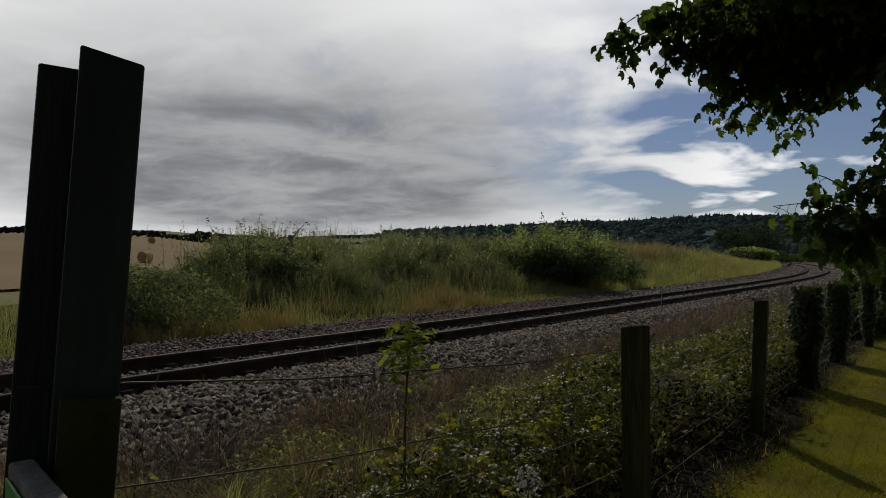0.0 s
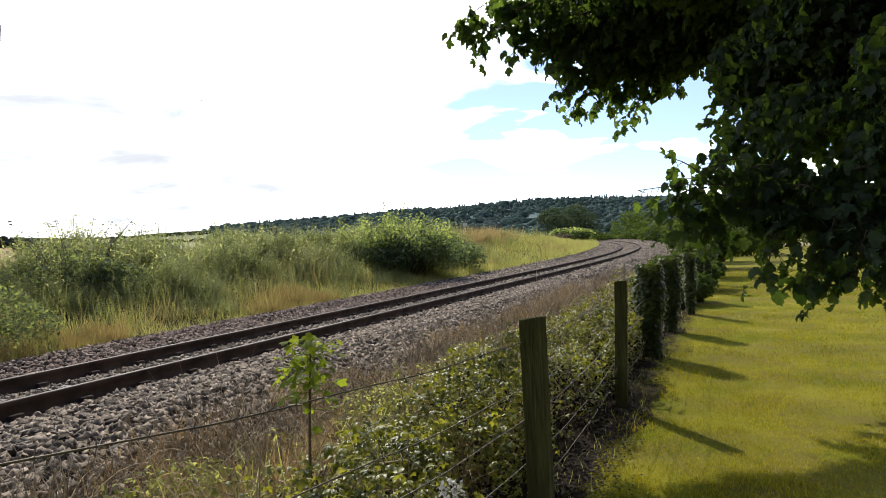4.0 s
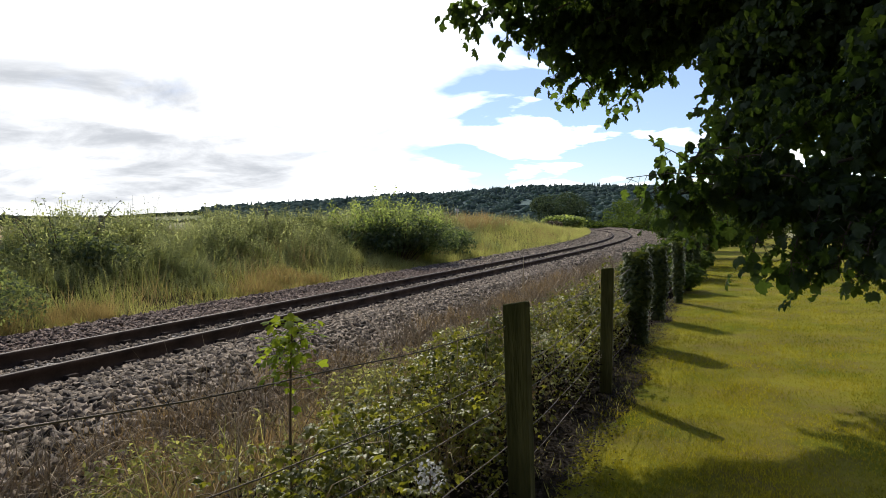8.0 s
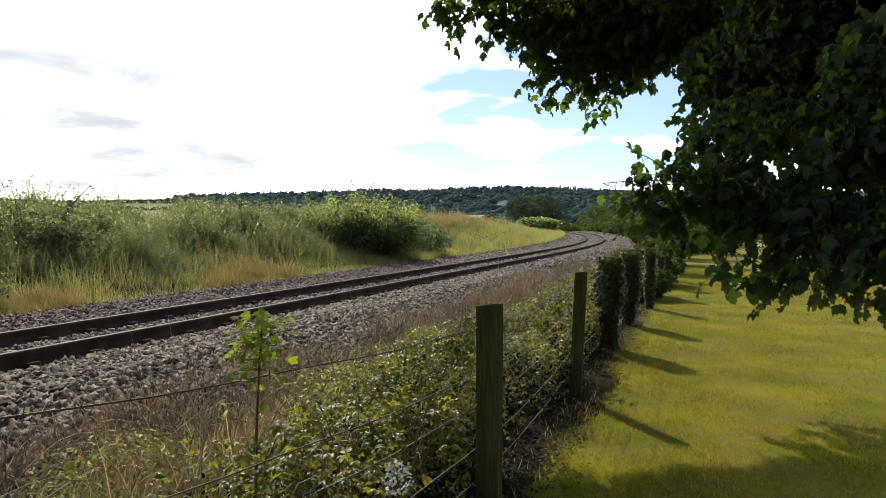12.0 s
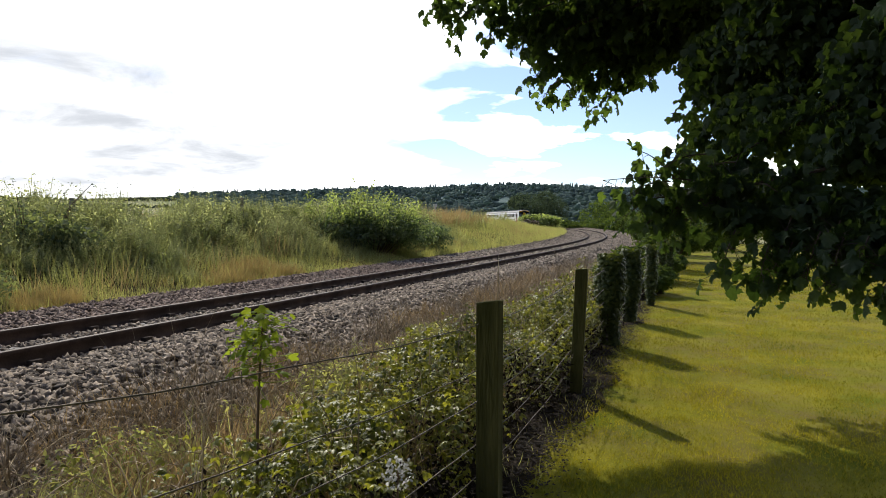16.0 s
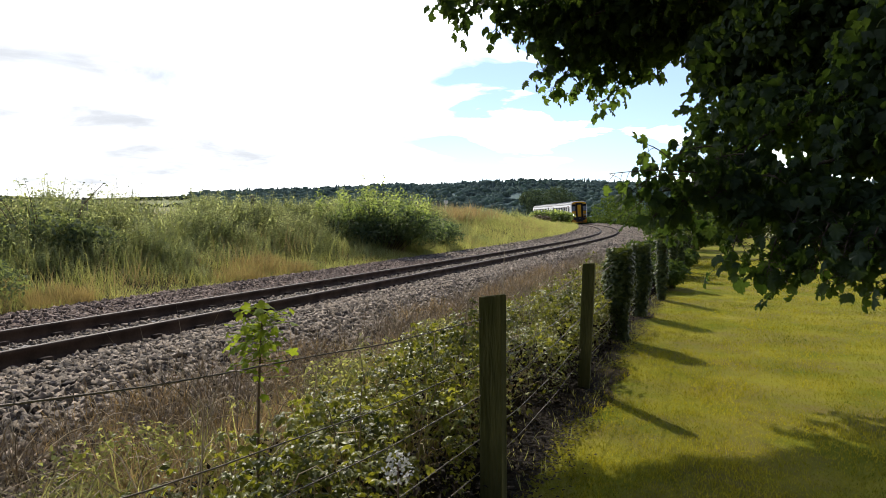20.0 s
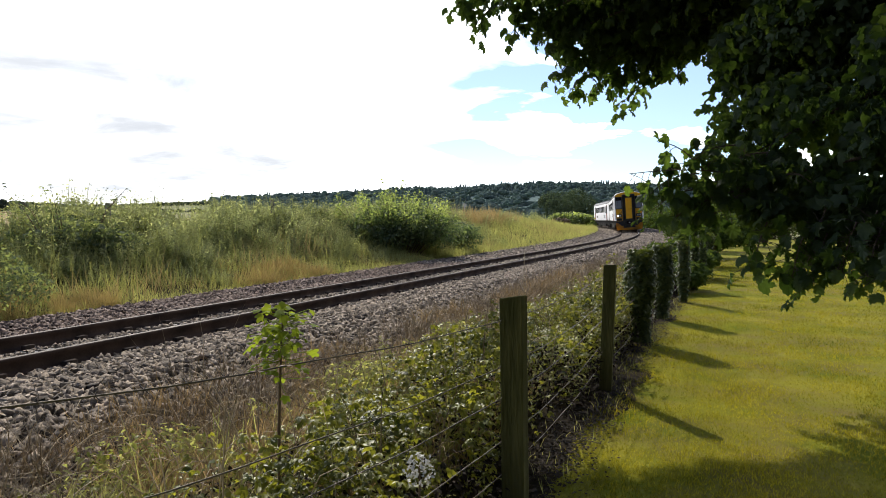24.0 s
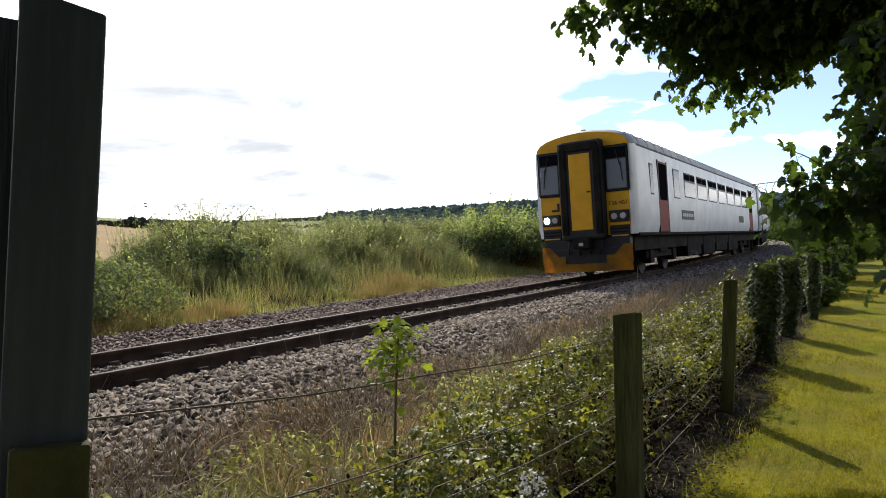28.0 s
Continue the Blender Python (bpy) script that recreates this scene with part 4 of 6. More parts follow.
def car_pose(nose):
    """The pose of a car whose nose is that far along the line; it stands on its two bogies."""
    a, b = (on_line(nose + d)[()] for d in (3.5, 19.5))
    mid, ahead = Vector((a + b) / 2), Vector(a - b).normalized()
    right = ahead.cross(Vector((0, 0, 1))).normalized()
    up = right.cross(ahead)
    # outer rail is raised: the car leans to the inside of the bend
    tip = Matrix.Rotation(math.atan(LEAN), 3, ahead)
    right, up = tip @ right, tip @ up
    return Matrix.Translation(mid) @ Matrix((right, ahead, up)).transposed().to_4x4()


def make_bird():
    bird = thing("bird", "small dark bird flying under the clouds", "bird")
    v, t = tube([(0, -0.30, 0.0), (0, -0.16, 0.0), (0, 0.02, -0.01), (0, 0.14, 0.0), (0, 0.20, 0.02), (0, 0.26, 0.015)], [0.02, 0.035, 0.065, 0.055, 0.035, 0.006], 8)
    body = new("body", raw_mesh("body", v, t, M_FEATHER, True))
    body.parent = bird
    tail = box(bmesh.new(), -0.05, 0.05, -0.42, -0.24, -0.006, 0.006, 0.003)
    part("tail", tail, M_FEATHER, bird)
    wings = []
    for sign in (-1, 1):
        bm = bmesh.new()
        loft(bm, [[(sign * x, y, z) for y, z in ((a, 0), ((a + b) / 2, 0.02 * (0.5 - x)), (b, 0))] for x, a, b in ((0.03, -0.10, 0.12), (0.20, -0.11, 0.14), (0.34, -0.12, 0.08), (0.46, -0.14, -0.04))])
        bmesh.ops.solidify(bm, geom=bm.faces[:], thickness=0.008)
        wings.append((sign, part("wing", bm, M_FEATHER, bird)))
    return bird, wings


BIRD, WINGS = make_bird()
FLIGHT = [(0, -45, 215, 28.5), (1, -53, 194, 30.5), (1.6, -56, 181, 31), (3.5, -54, 146, 31.2), (5.5, -50.5, 109, 30.4), (6.1, -49.2, 100.7, 28.2), (6.7, -49.2, 91.7, 25.8), (7.3, -50.5, 81.7, 25.2), (7.6, -50.9, 76.7, 24.6), (12, -56, 0, 26), (28, -90, -270, 30)]


def motions():
    walk(BIRD, [(t, pose(x, y, z, 0, 0, 180)) for t, x, y, z in FLIGHT])
    for sign, wing in WINGS:
        walk(wing, [(t, pose(0, 0, 0, 0, sign * (-8 + 30 * math.sin(t * 17.0)), 0)) for t in np.arange(0, 8.01, 0.09)] + [(28, pose(0, 0, 0))])
    for k, car in enumerate(CARS):
        walk(car, [(t, car_pose(min(FRONT_AT_END + SPEED * (28 - t) + 23.3 * k, 420 + k * 23.3))) for t in np.arange(0, 28.01, 0.5)])


# ---- plants ----
OVAL, MAPLE, LOBED = oval_leaf(), maple_leaf(), lobed_leaf()
DIAMOND = (np.array([(0, 0, 0), (-0.22, 0.45, 0.05), (0.22, 0.45, 0.05), (0, 1.0, -0.1)], float), np.array([(0, 2, 1), (1, 2, 3)]))

FOLDED = (np.array([(0, 0, 0), (-0.24, 0.42, 0.10), (0.24, 0.42, 0.10), (0, 0.5, 0.0), (0, 1.0, -0.12)], float), np.array([(0, 3, 1), (0, 2, 3), (1, 3, 4), (3, 2, 4)]))
BROAD = (DIAMOND[0] * (1.5, 1, 1), DIAMOND[1])


def triple_leaf():
    """A bramble leaf: three pointed leaflets on one stalk."""
    vs, ts = [], []
    for k, (yaw, size) in enumerate(((0.0, 1.0), (1.15, 0.8), (-1.15, 0.8))):
        v, t = scatter(oval_leaf(0.75, 0.10, 0.22), np.array([(0, 0.1, 0.0)]), np.array([size]), np.array([yaw]), np.array([-0.1]))
        vs.append(v)
        ts.append(t + 8 * k)
    return np.concatenate(vs), np.concatenate(ts)


TRIPLE = triple_leaf()


def angles(n, tilt=0.5):
    return RNG.uniform(0, 2 * np.pi, n), RNG.normal(0, tilt, n), RNG.normal(0, tilt, n)


def cloud(n, centre, radii, shell=0.5):
    """Places filling an ellipsoid, more of them towards its outside."""
    d = RNG.normal(size=(n, 3))
    d /= np.linalg.norm(d, axis=1, keepdims=True)
    r = RNG.random(n) ** (1 / 3)
    r = r * (1 - shell) + shell * (0.75 + 0.3 * RNG.random(n))
    return np.asarray(centre) + d * r[:, None] * np.asarray(radii)


def weed(leaves=26, height=1.0):
    """A tall leafy weed with a bent stem, as one template of height about 1."""
    lean = RNG.normal(0, 0.12, 2)
    at = lambda h: np.array((lean[0] * h * h, lean[1] * h * h, h))
    v, t = tube([at(h) * height for h in (0, 0.6, 1.0)], [0.008, 0.006, 0.002], 3)
    pieces = [(v, t)]
    h = np.linspace(0.12, 1.0, leaves)
    p = np.array([at(k) for k in h]) * height
    size = 0.155 * (1.15 - h * 0.75) * RNG.uniform(0.7, 1.3, leaves)
    pieces.append(scatter(DIAMOND, p, size, RNG.uniform(0, 6.28, leaves), RNG.normal(-0.05, 0.3, leaves)))
    base = len(v)
    return np.concatenate([v, pieces[1][0]]), np.concatenate([t, pieces[1][1] + base])


def strip(n, s0, s1, lo, hi, near=1.0):
    """Random places on the ground beside the line."""
    s, off = s0 + (s1 - s0) * RNG.random(n) ** near, RNG.uniform(lo, hi, n)
    return s, off, beside(s, off)


def patchy(p, scale, share, seed=0.0):
    """Which of the places fall into patches that cover about that share."""
    k = np.array([noise.noise(Vector((x * scale + seed, y * scale, seed))) for x, y, _ in p])
    return k > np.quantile(k, 1 - share)


def swell(p, scale, seed=0.0):
    """Smooth humps between about -1 and 1 over the ground."""
    return np.array([noise.noise(Vector((x * scale + seed, y * scale - seed, seed))) for x, y, _ in p]) * 1.6


def far_side_weeds():
    for k, (n, s0, s1, lo, hi, tall, label) in enumerate((
            (21000, 8, 37, -9.8, -3.6, (0.55, 1.15), "dense green nettles and willowherb on the railway bank"),
            (2400, 15, 32, -9.8, -7.2, (1.0, 1.3), "tall green weeds along the top of the railway bank"),
            (2600, 32, 66, -11.0, -5.5, (0.5, 0.9), "green weeds on the bank further along"))):
        pieces = []
        for j in range(6):
            tpl = weed(26)
            s, off, p = strip(n // 6, s0, s1, lo, hi)
            humps, tufts = swell(p, 0.55, 2.0), swell(p, 1.5, 6.0)
            if k == 0:
                keep = ((off < -4.5) | patchy(p, 0.6, 0.5, 3.0)) & (tufts + 0.5 * humps > RNG.uniform(-1.1, -0.05, len(p)))
            elif k == 1:
                keep = tufts > RNG.uniform(-1.2, 0.1, len(p))
            else:
                keep = patchy(p, 0.35, 0.5, 8.0)
            m = keep.sum()
            rise = np.clip((-off[keep] - 3.0) / 4.0, 0.30, 1.0) * np.interp(s[keep], [-16, 12.8, 15.2], [0.26, 0.28, 1.0])
            rise *= np.clip(0.98 + 0.36 * humps[keep] + 0.24 * tufts[keep], 0.4, 1.5)
            pieces.append(scatter(tpl, p[keep], RNG.uniform(*tall, m) * rise, RNG.uniform(0, 6.28, m), RNG.normal(0, 0.12, m), RNG.normal(0, 0.12, m), np.tile((1.25, 1.25, 1.0), (m, 1))))
        stuff("bank_weeds", pieces, M_NETTLE, None, label, "weeds")
    # taller spindly stalks above the rest
    pieces = []
    for j in range(6):
        tpl = weed(22)
        s, off, p = strip(75, 13.5, 36, -9.5, -5.6)
        n = len(p)
        pieces.append(scatter(tpl, p, RNG.uniform(1.2, 1.75, n), RNG.uniform(0, 6.28, n), RNG.normal(0, 0.15, n), RNG.normal(0, 0.1, n), np.tile((0.55, 0.55, 1.0), (n, 1))))
    stuff("tall_weed_stalks", pieces, M_NETTLE, None, "tall spindly weed stalks rising over the bank", "weeds")


def grass_band(name, mat, n, s0, s1, lo, hi, h0, h1, label, share=1.0, scale=0.5, width=0.016, near=1.0, seed=0.0, bend=0.35):
    pieces = []
    for j in range(3):
        tpl = blade(1.0, bend * (0.6 + 0.4 * j))
        s, off, p = strip(n // 3, s0, s1, lo, hi, near)
        if share < 1:
            keep = patchy(p, scale, share, seed)
            p = p[keep]
        m = len(p)
        h = RNG.uniform(h0, h1, m) * np.clip(0.95 + 1.0 * np.array([noise.noise(Vector((x * 1.3, y * 1.3, seed))) for x, y, _ in p]), 0.4, 1.5)
        wide = np.stack([width / h, np.ones(m), np.ones(m)], -1)
        pieces.append(scatter(tpl, p, h, RNG.uniform(0, 6.28, m), RNG.normal(0, 0.22, m), RNG.normal(0, 0.22, m), wide))
    return stuff(name, pieces, mat, None, label, "grass")


def far_side_grass():
    grass_band("bank_grass", M_GRASS, 13000, 4, 36, -8.5, -4.0, 0.30, 0.68, "mixed green grass on the railway bank", 0.95, 0.4, 0.007, seed=1.0)
    grass_band("short_bank_grass", M_GRASS, 30000, 4, 36, -4.8, -3.1, 0.06, 0.25, "short green grass at the foot of the bank", 0.95, 0.4, 0.007, seed=2.0, bend=0.6)
    for s0, s1, n in ((9.8, 13.4, 8000), (16.3, 19.8, 7000)):
        grass_band("ochre_grass", M_RUSTGRASS, n, s0, s1, -4.7, -3.2, 0.12, 0.42, "dry ochre grass patch at the foot of the bank", 0.75, 0.8, 0.007, seed=5.0, bend=0.5)
    grass_band("sparse_ochre_grass", M_RUSTGRASS, 3000, 5, 34, -5.4, -3.1, 0.12, 0.45, "dry ochre grass scattered along the bank", 0.4, 0.6, 0.007, seed=15.0)
    grass_band("straw_tufts", M_STRAW, 6000, 9, 34, -8.0, -3.6, 0.4, 0.95, "pale straw-coloured grass tufts", 0.3, 0.5, 0.008, seed=9.0)
    grass_band("long_bank_grass", M_LONG, 44000, 27, 100, -8.0, -3.0, 0.15, 0.50, "bright yellow-green long grass on the curve's bank", 1.0, 0.3, 0.012, 1.5)
    grass_band("bank_straw", M_STRAW, 17000, 27, 80, -7.5, -3.6, 0.2, 0.45, "dry straw mixed into the bank grass", 0.55, 0.5, 0.011, 1.4, seed=31.0)
    grass_band("bank_dark_grass", M_GRASS, 12000, 27, 80, -7.5, -3.1, 0.2, 0.55, "dull green tufts in the bank grass", 0.45, 0.5, 0.012, 1.4, seed=33.0)
    grass_band("dry_crest_grass", M_STRAW, 5000, 47, 62, -12.5, -9.6, 0.45, 0.85, "tall dry seeding grass behind the bank crest", 0.75, 0.15, 0.022, seed=4.0)
    grass_band("dry_crest_grass", M_STRAW, 10000, 36, 47, -12.5, -6.0, 0.5, 0.95, "tall dry seeding grass along the bank crest", 0.75, 0.15, 0.022, 1.3, seed=4.0)
    grass_band("crest_green_grass", M_GRASS, 8000, 34, 80, -11.0, -5.5, 0.2, 0.42, "green grass along the bank crest", 0.6, 0.2, 0.022, 1.3, seed=6.0)


far_side_weeds()
far_side_grass()


def leafy_bush(name, label, centre, radii, n, leaf, mat, lumps=9, category="bush", tpl=BROAD, stem=M_TWIG, shell=0.5):
    """A bush of lumps of leaves on stems that rise from its foot."""
    bush = thing(name, label, category, at=(centre[0], centre[1], 0))
    centre, radii = np.asarray(centre, float), np.asarray(radii, float)
    foot = centre[2] - radii[2]
    pieces, stems = [], []
    for k in range(lumps):
        d = RNG.normal(size=3)
        d /= np.linalg.norm(d)
        d[2] = abs(d[2]) * 0.9 - 0.25
        c = np.array((0, 0, centre[2])) + d * radii * RNG.uniform(0.45, 0.72)
        p = cloud(n // lumps, c, radii * RNG.uniform(0.26, 0.46), shell)
        p = p[p[:, 2] > foot]
        yaw, pitch, roll = angles(len(p), 0.55)
        pieces.append(scatter(tpl, p, leaf * RNG.uniform(0.7, 1.35, len(p)), yaw, pitch - 0.25, roll))
        stems.append(tube([(d[0] * 0.15, d[1] * 0.15, foot - 0.1), (c[0] * 0.5, c[1] * 0.5, (foot + c[2]) / 2), c], [0.03, 0.02, 0.006], 5))
    stuff("foliage", pieces, mat, bush)
    stuff("stems", stems, stem, bush)
    return bush


def far_side_bushes():
    c = on_line(26.7, -4.9)
    elder = leafy_bush("elder_bush", "large rounded bush on the railway bank, leaves coloured dark for shade, shoots pale for sun", (c[0], c[1], 1.2), (2.3, 2.1, 1.45), 17000, 0.13, M_ELDER, 60, tpl=FOLDED, shell=0.3)
    c = on_line(30.2, -4.6)
    leafy_bush("elder_bush", "lower green bush beside the large one, leaves coloured dark for shade", (c[0], c[1], 0.85), (1.7, 1.6, 1.0), 7000, 0.13, M_ELDER, 26, tpl=FOLDED, shell=0.3)
    shoots, sprays = [], []
    for k in range(60):
        a, r = RNG.uniform(0, 6.28), RNG.uniform(0.3, 2.4)
        foot = np.array((math.cos(a) * r * 0.7, math.sin(a) * r * 0.7, 1.2))
        tip = np.array((math.cos(a) * r, math.sin(a) * r, 2.15 + RNG.uniform(0.1, 0.75) - 0.22 * r + 0.12 * math.cos(a - 2.6)))
        shoots.append(tube([foot, (foot + tip) / 2 + (0, 0, 0.1), tip], [0.012, 0.008, 0.004], 4))
        n = 60
        q = foot + (tip - foot) * RNG.uniform(0.3, 1.05, n)[:, None] + RNG.normal(0, 0.11, (n, 3))
        yaw, pitch, roll = angles(n, 0.5)
        sprays.append(scatter(FOLDED, q, RNG.uniform(0.09, 0.16, n), yaw, pitch - 0.3, roll))
    # the shoots take the paler bush leaf to stand for sunlit tops
    stuff("shoot_foliage", sprays, M_BUSH, elder, "upright leafy shoots, coloured pale as sunlit")
    stuff("shoot_stems", shoots, M_TWIG, elder)
    c = on_line(93, -6.0)
    leafy_bush("bank_shrub", "pale green shrub beside the far curve", (c[0], c[1], 1.1), (3.6, 3.0, 1.6), 4200, 0.32, M_BUSH, 16)
    c = on_line(86, -7.2)
    leafy_bush("bank_shrub", "dull twiggy shrub beside the far curve", (c[0], c[1], 0.9), (1.5, 1.6, 1.0), 1400, 0.26, M_DEAD, 6)
    c = on_line(15.0, -7.0)
    leafy_bush("hawthorn_bush", "dark green hawthorn bush on the bank", (c[0], c[1], 1.25), (1.7, 1.3, 0.85), 7000, 0.08, M_HAW, 14)
    shoots, sprays = [], []
    for k in range(12):
        a = RNG.uniform(0, 6.28)
        foot = np.array((c[0] + 0.5 * math.cos(a), c[1] + 0.5 * math.sin(a), 1.3))
        tip = foot + np.array((0.7 * math.cos(a), 0.7 * math.sin(a), RNG.uniform(0.5, 1.15)))
        shoots.append(tube([foot, (foot + tip) / 2 + (0, 0, 0.15), tip], [0.012, 0.008, 0.003], 4))
        q = foot + (tip - foot) * RNG.uniform(0.2, 1.0, 26)[:, None] + RNG.normal(0, 0.05, (26, 3)) + (0, 0, 0.06)
        yaw, pitch, roll = angles(26, 0.5)
        sprays.append(scatter(FOLDED, q, RNG.uniform(0.06, 0.12, 26), yaw, pitch, roll))
    briar = thing("briar_shoots", "thin arching briar shoots rising over the bank bushes", "shrub")
    stuff("foliage", sprays, M_HAW, briar)
    stuff("stems", shoots, M_TWIG, briar)
    c = on_line(10.8, -4.7)
    leafy_bush("hawthorn_bush", "low blue-green hawthorn bush at the field edge", (c[0], c[1], 0.70), (1.9, 1.5, 1.0), 13000, 0.07, M_HAW, 24, tpl=FOLDED)


far_side_bushes()


def far_fence():
    old = thing("old_field_fence", "row of old leaning timber posts among the weeds", "fence")
    for s, top in ((16.55, 2.1), (22.9, 2.3), (29.2, 2.3)):
        bm = bmesh.new()
        box(bm, -0.06, 0.06, -0.06, 0.06, 0.3, top, 0.01)
        p = part("post", bm, M_GREYWOOD, old)
        c = on_line(s, -7.6)
        p.matrix_basis = pose(c[0], c[1], 0, RNG.normal(0, 2), RNG.normal(0, 2), 20)


far_fence()


def brambles():
    """The thicket between the ballast and the fence."""
    def height(s, off):
        k = np.clip((off - 3.0) / 1.6, 0, 1)
        return (0.20 + (0.78 + 0.14 * np.clip((s - 10.0) / 3.0, 0, 1) - 0.25 * np.clip((s - 13.5) / 3.0, 0, 1)) * k) * (0.75 + 0.35 * np.sin(s * 1.7 + 1.0) * np.sin(s * 0.63 + off))

    # near the camera each leaf is three leaflets; further along, single folded ones
    for name, tpl, n, s0, s1, small, large, label in (
            ("bramble_leaves", TRIPLE, 40000, 5.6, 14.5, 0.022, 0.056, "thick green three-part bramble leaves along the wire fence"),
            ("far_bramble_leaves", FOLDED, 46000, 13.0, 34, 0.04, 0.085, "green bramble leaves further along the fence")):
        s, off, p = strip(n, s0, s1, 3.1, 5.08, 1.25)
        keep = patchy(p, 0.8, 0.88, 2.0) & patchy(p, 2.6, 0.72, 13.0) & ((off > 3.7) | (RNG.random(n) < 0.42))
        keep &= ~((off > 4.95) & (s < 8.3) & (RNG.random(n) < 0.75))
        keep &= ~((off < 4.35) & (s < 8.6) & (RNG.random(n) < 0.75))
        keep &= ~((off < 4.0) & (RNG.random(n) < 0.6)) & ~((s > 14) & (RNG.random(n) < np.clip(off - 4.2, 0, 0.8)))
        # the flower head stands in a gap
        keep &= (np.hypot(p[:, 0] + 0.283, p[:, 1] - 2.805) > 0.12) & (np.hypot(p[:, 0] + 0.25, p[:, 1] - 2.64) > 0.12)
        s, off, p = s[keep], off[keep], p[keep]
        m = len(p)
        deep = np.where(off > 4.75, 0.93, 0.55)
        p[:, 2] += height(s, off) * (1 - deep * RNG.random(m) ** 1.5) * (0.88 + 0.30 * swell(p, 3.2, 5.0)) + RNG.normal(0, 0.02, m)
        yaw, pitch, roll = angles(m, 0.42)
        stuff(name, [scatter(tpl, p, RNG.uniform(small, large, m), yaw, pitch - 0.2, roll)], M_BRAMBLE, None, label, "brambles")
    # dark leaves added inside as a backing that stands for the thicket's shade
    n = 22000
    s, off, p = strip(n, 6, 26, 3.9, 5.2, 1.5)
    p[:, 2] += height(s, off) * RNG.uniform(0.02, 0.7, n)
    yaw, pitch, roll = angles(n, 0.6)
    stuff("dead_bramble_shade_backing", [scatter(FOLDED, p, RNG.uniform(0.025, 0.06, n), yaw, pitch, roll)], M_LITTER, None, "withered brown leaves, a dark backing for the shade inside the bramble thicket", "brambles")
    # arching dead and living canes
    pieces = []
    for k in range(2400):
        a, o = 5.5 + 26 * RNG.random() ** 1.6, RNG.uniform(2.7, 4.85)
        foot = beside(a, o)
        top = float(height(np.array(a), np.array(o))) * RNG.uniform(0.6, 1.5) + 0.1
        d, r = RNG.uniform(0, 6.28), RNG.uniform(0.15, 0.8) * (0.45 if o > 4.4 else 1.0)
        end = foot + np.array((math.cos(d) * r, math.sin(d) * r, top * RNG.uniform(0.2, 1.0)))
        mid = (foot + end) / 2 + np.array((0, 0, top * 0.55))
        pts = [(1 - f) ** 2 * foot + 2 * f * (1 - f) * mid + f * f * end for f in np.linspace(0, 1, 6)]
        pieces.append(tube(pts, [0.0045, 0.004, 0.0035, 0.003, 0.0022, 0.001], 3))
    stuff("bramble_canes", pieces, M_DEAD, None, "arching brown bramble canes", "brambles")
    grass_band("dry_trackside_grass", M_DRYSTEM, 26000, 5.5, 24, 2.45, 4.3, 0.08, 0.34, "dry straw grass between the ballast and brambles", 0.8, 0.7, 0.006, 1.4, 3.0, 0.6)
    grass_band("dead_trackside_stems", M_DEAD, 19000, 5.5, 28, 2.5, 4.4, 0.10, 0.50, "dead brown weed stems by the ballast", 0.85, 0.9, 0.0075, 1.3, 12.0, 0.7)
    grass_band("trackside_grass", M_LONG, 3000, 5.5, 30, 3.5, 4.6, 0.2, 0.55, "green grass among the brambles", 0.6, 0.7, 0.007, 1.5, 7.0, 0.6)
    grass_band("fence_foot_grass", M_GRASS, 900, 7, 40, 5.0, 5.4, 0.04, 0.16, "uncut grass at the foot of the fence", 0.8, 0.7, 0.006, 1.5, 7.0, 0.6)

    # arching tussocks below the dry band
    blades = [blade(1.0, b, 4) for b in (0.5, 0.8, 1.1)]
    for name, mat, count, label in (("arching_tussocks", M_LONG, 95, "arching yellow-green grass tussocks beside the brambles"), ("dry_tussocks", M_DRYSTEM, 150, "arching dry grass tussocks beside the brambles")):
        pieces = []
        s, off, p = strip(count, 5.4, 10.5, 3.5, 4.7)
        for tpl in blades:
            n = 12
            q = np.repeat(p, n, 0) + np.clip(RNG.normal(0, 1, (count * n, 3)), -2, 2) * (0.04, 0.04, 0.0)
            h = RNG.uniform(0.22, 0.50, count * n)
            pieces.append(scatter(tpl, q, h, RNG.uniform(0, 6.28, count * n), RNG.normal(0.1, 0.2, count * n), None, np.stack([0.009 / h, np.ones(count * n), np.ones(count * n)], -1)))
        stuff(name, pieces, mat, None, label, "grass")
    grass_band("yellowing_tussocks", M_LONG, 3000, 7, 14, 3.4, 4.5, 0.15, 0.45, "yellow-green tussocks in the dry trackside grass", 0.35, 1.6, 0.007, 1.2, 21.0, 0.8)

    grass_band("rough_verge_grass", M_LONG, 5000, -8, 6.5, 2.6, 5.2, 0.1, 0.4, "rough grass on the verge beside the garden", 0.8, 0.8, 0.009, 1.0, 41.0, 0.6)
    grass_band("rough_verge_straw", M_STRAW, 5000, -8, 6.5, 2.5, 4.6, 0.1, 0.4, "dry straw on the verge beside the garden", 0.8, 0.8, 0.009, 1.0, 43.0, 0.6)
    grass_band("far_verge_grass", M_GRASS, 7000, -8, 8.5, -9, -3.2, 0.2, 0.6, "rough grass on the far verge", 0.9, 0.8, 0.012, 1.0, 45.0, 0.5)

    n = 44000
    s, off, p = strip(n, 5.3, 12.5, 3.2, 4.7)
    keep = patchy(p, 1.7, 0.6, 17.0)
    s, off, p = s[keep], off[keep], p[keep]
    n = len(p)
    p[:, 2] += RNG.uniform(0.02, 0.34, n) * np.clip(0.9 + 0.5 * swell(p, 1.7, 17.0), 0.3, 1.5)
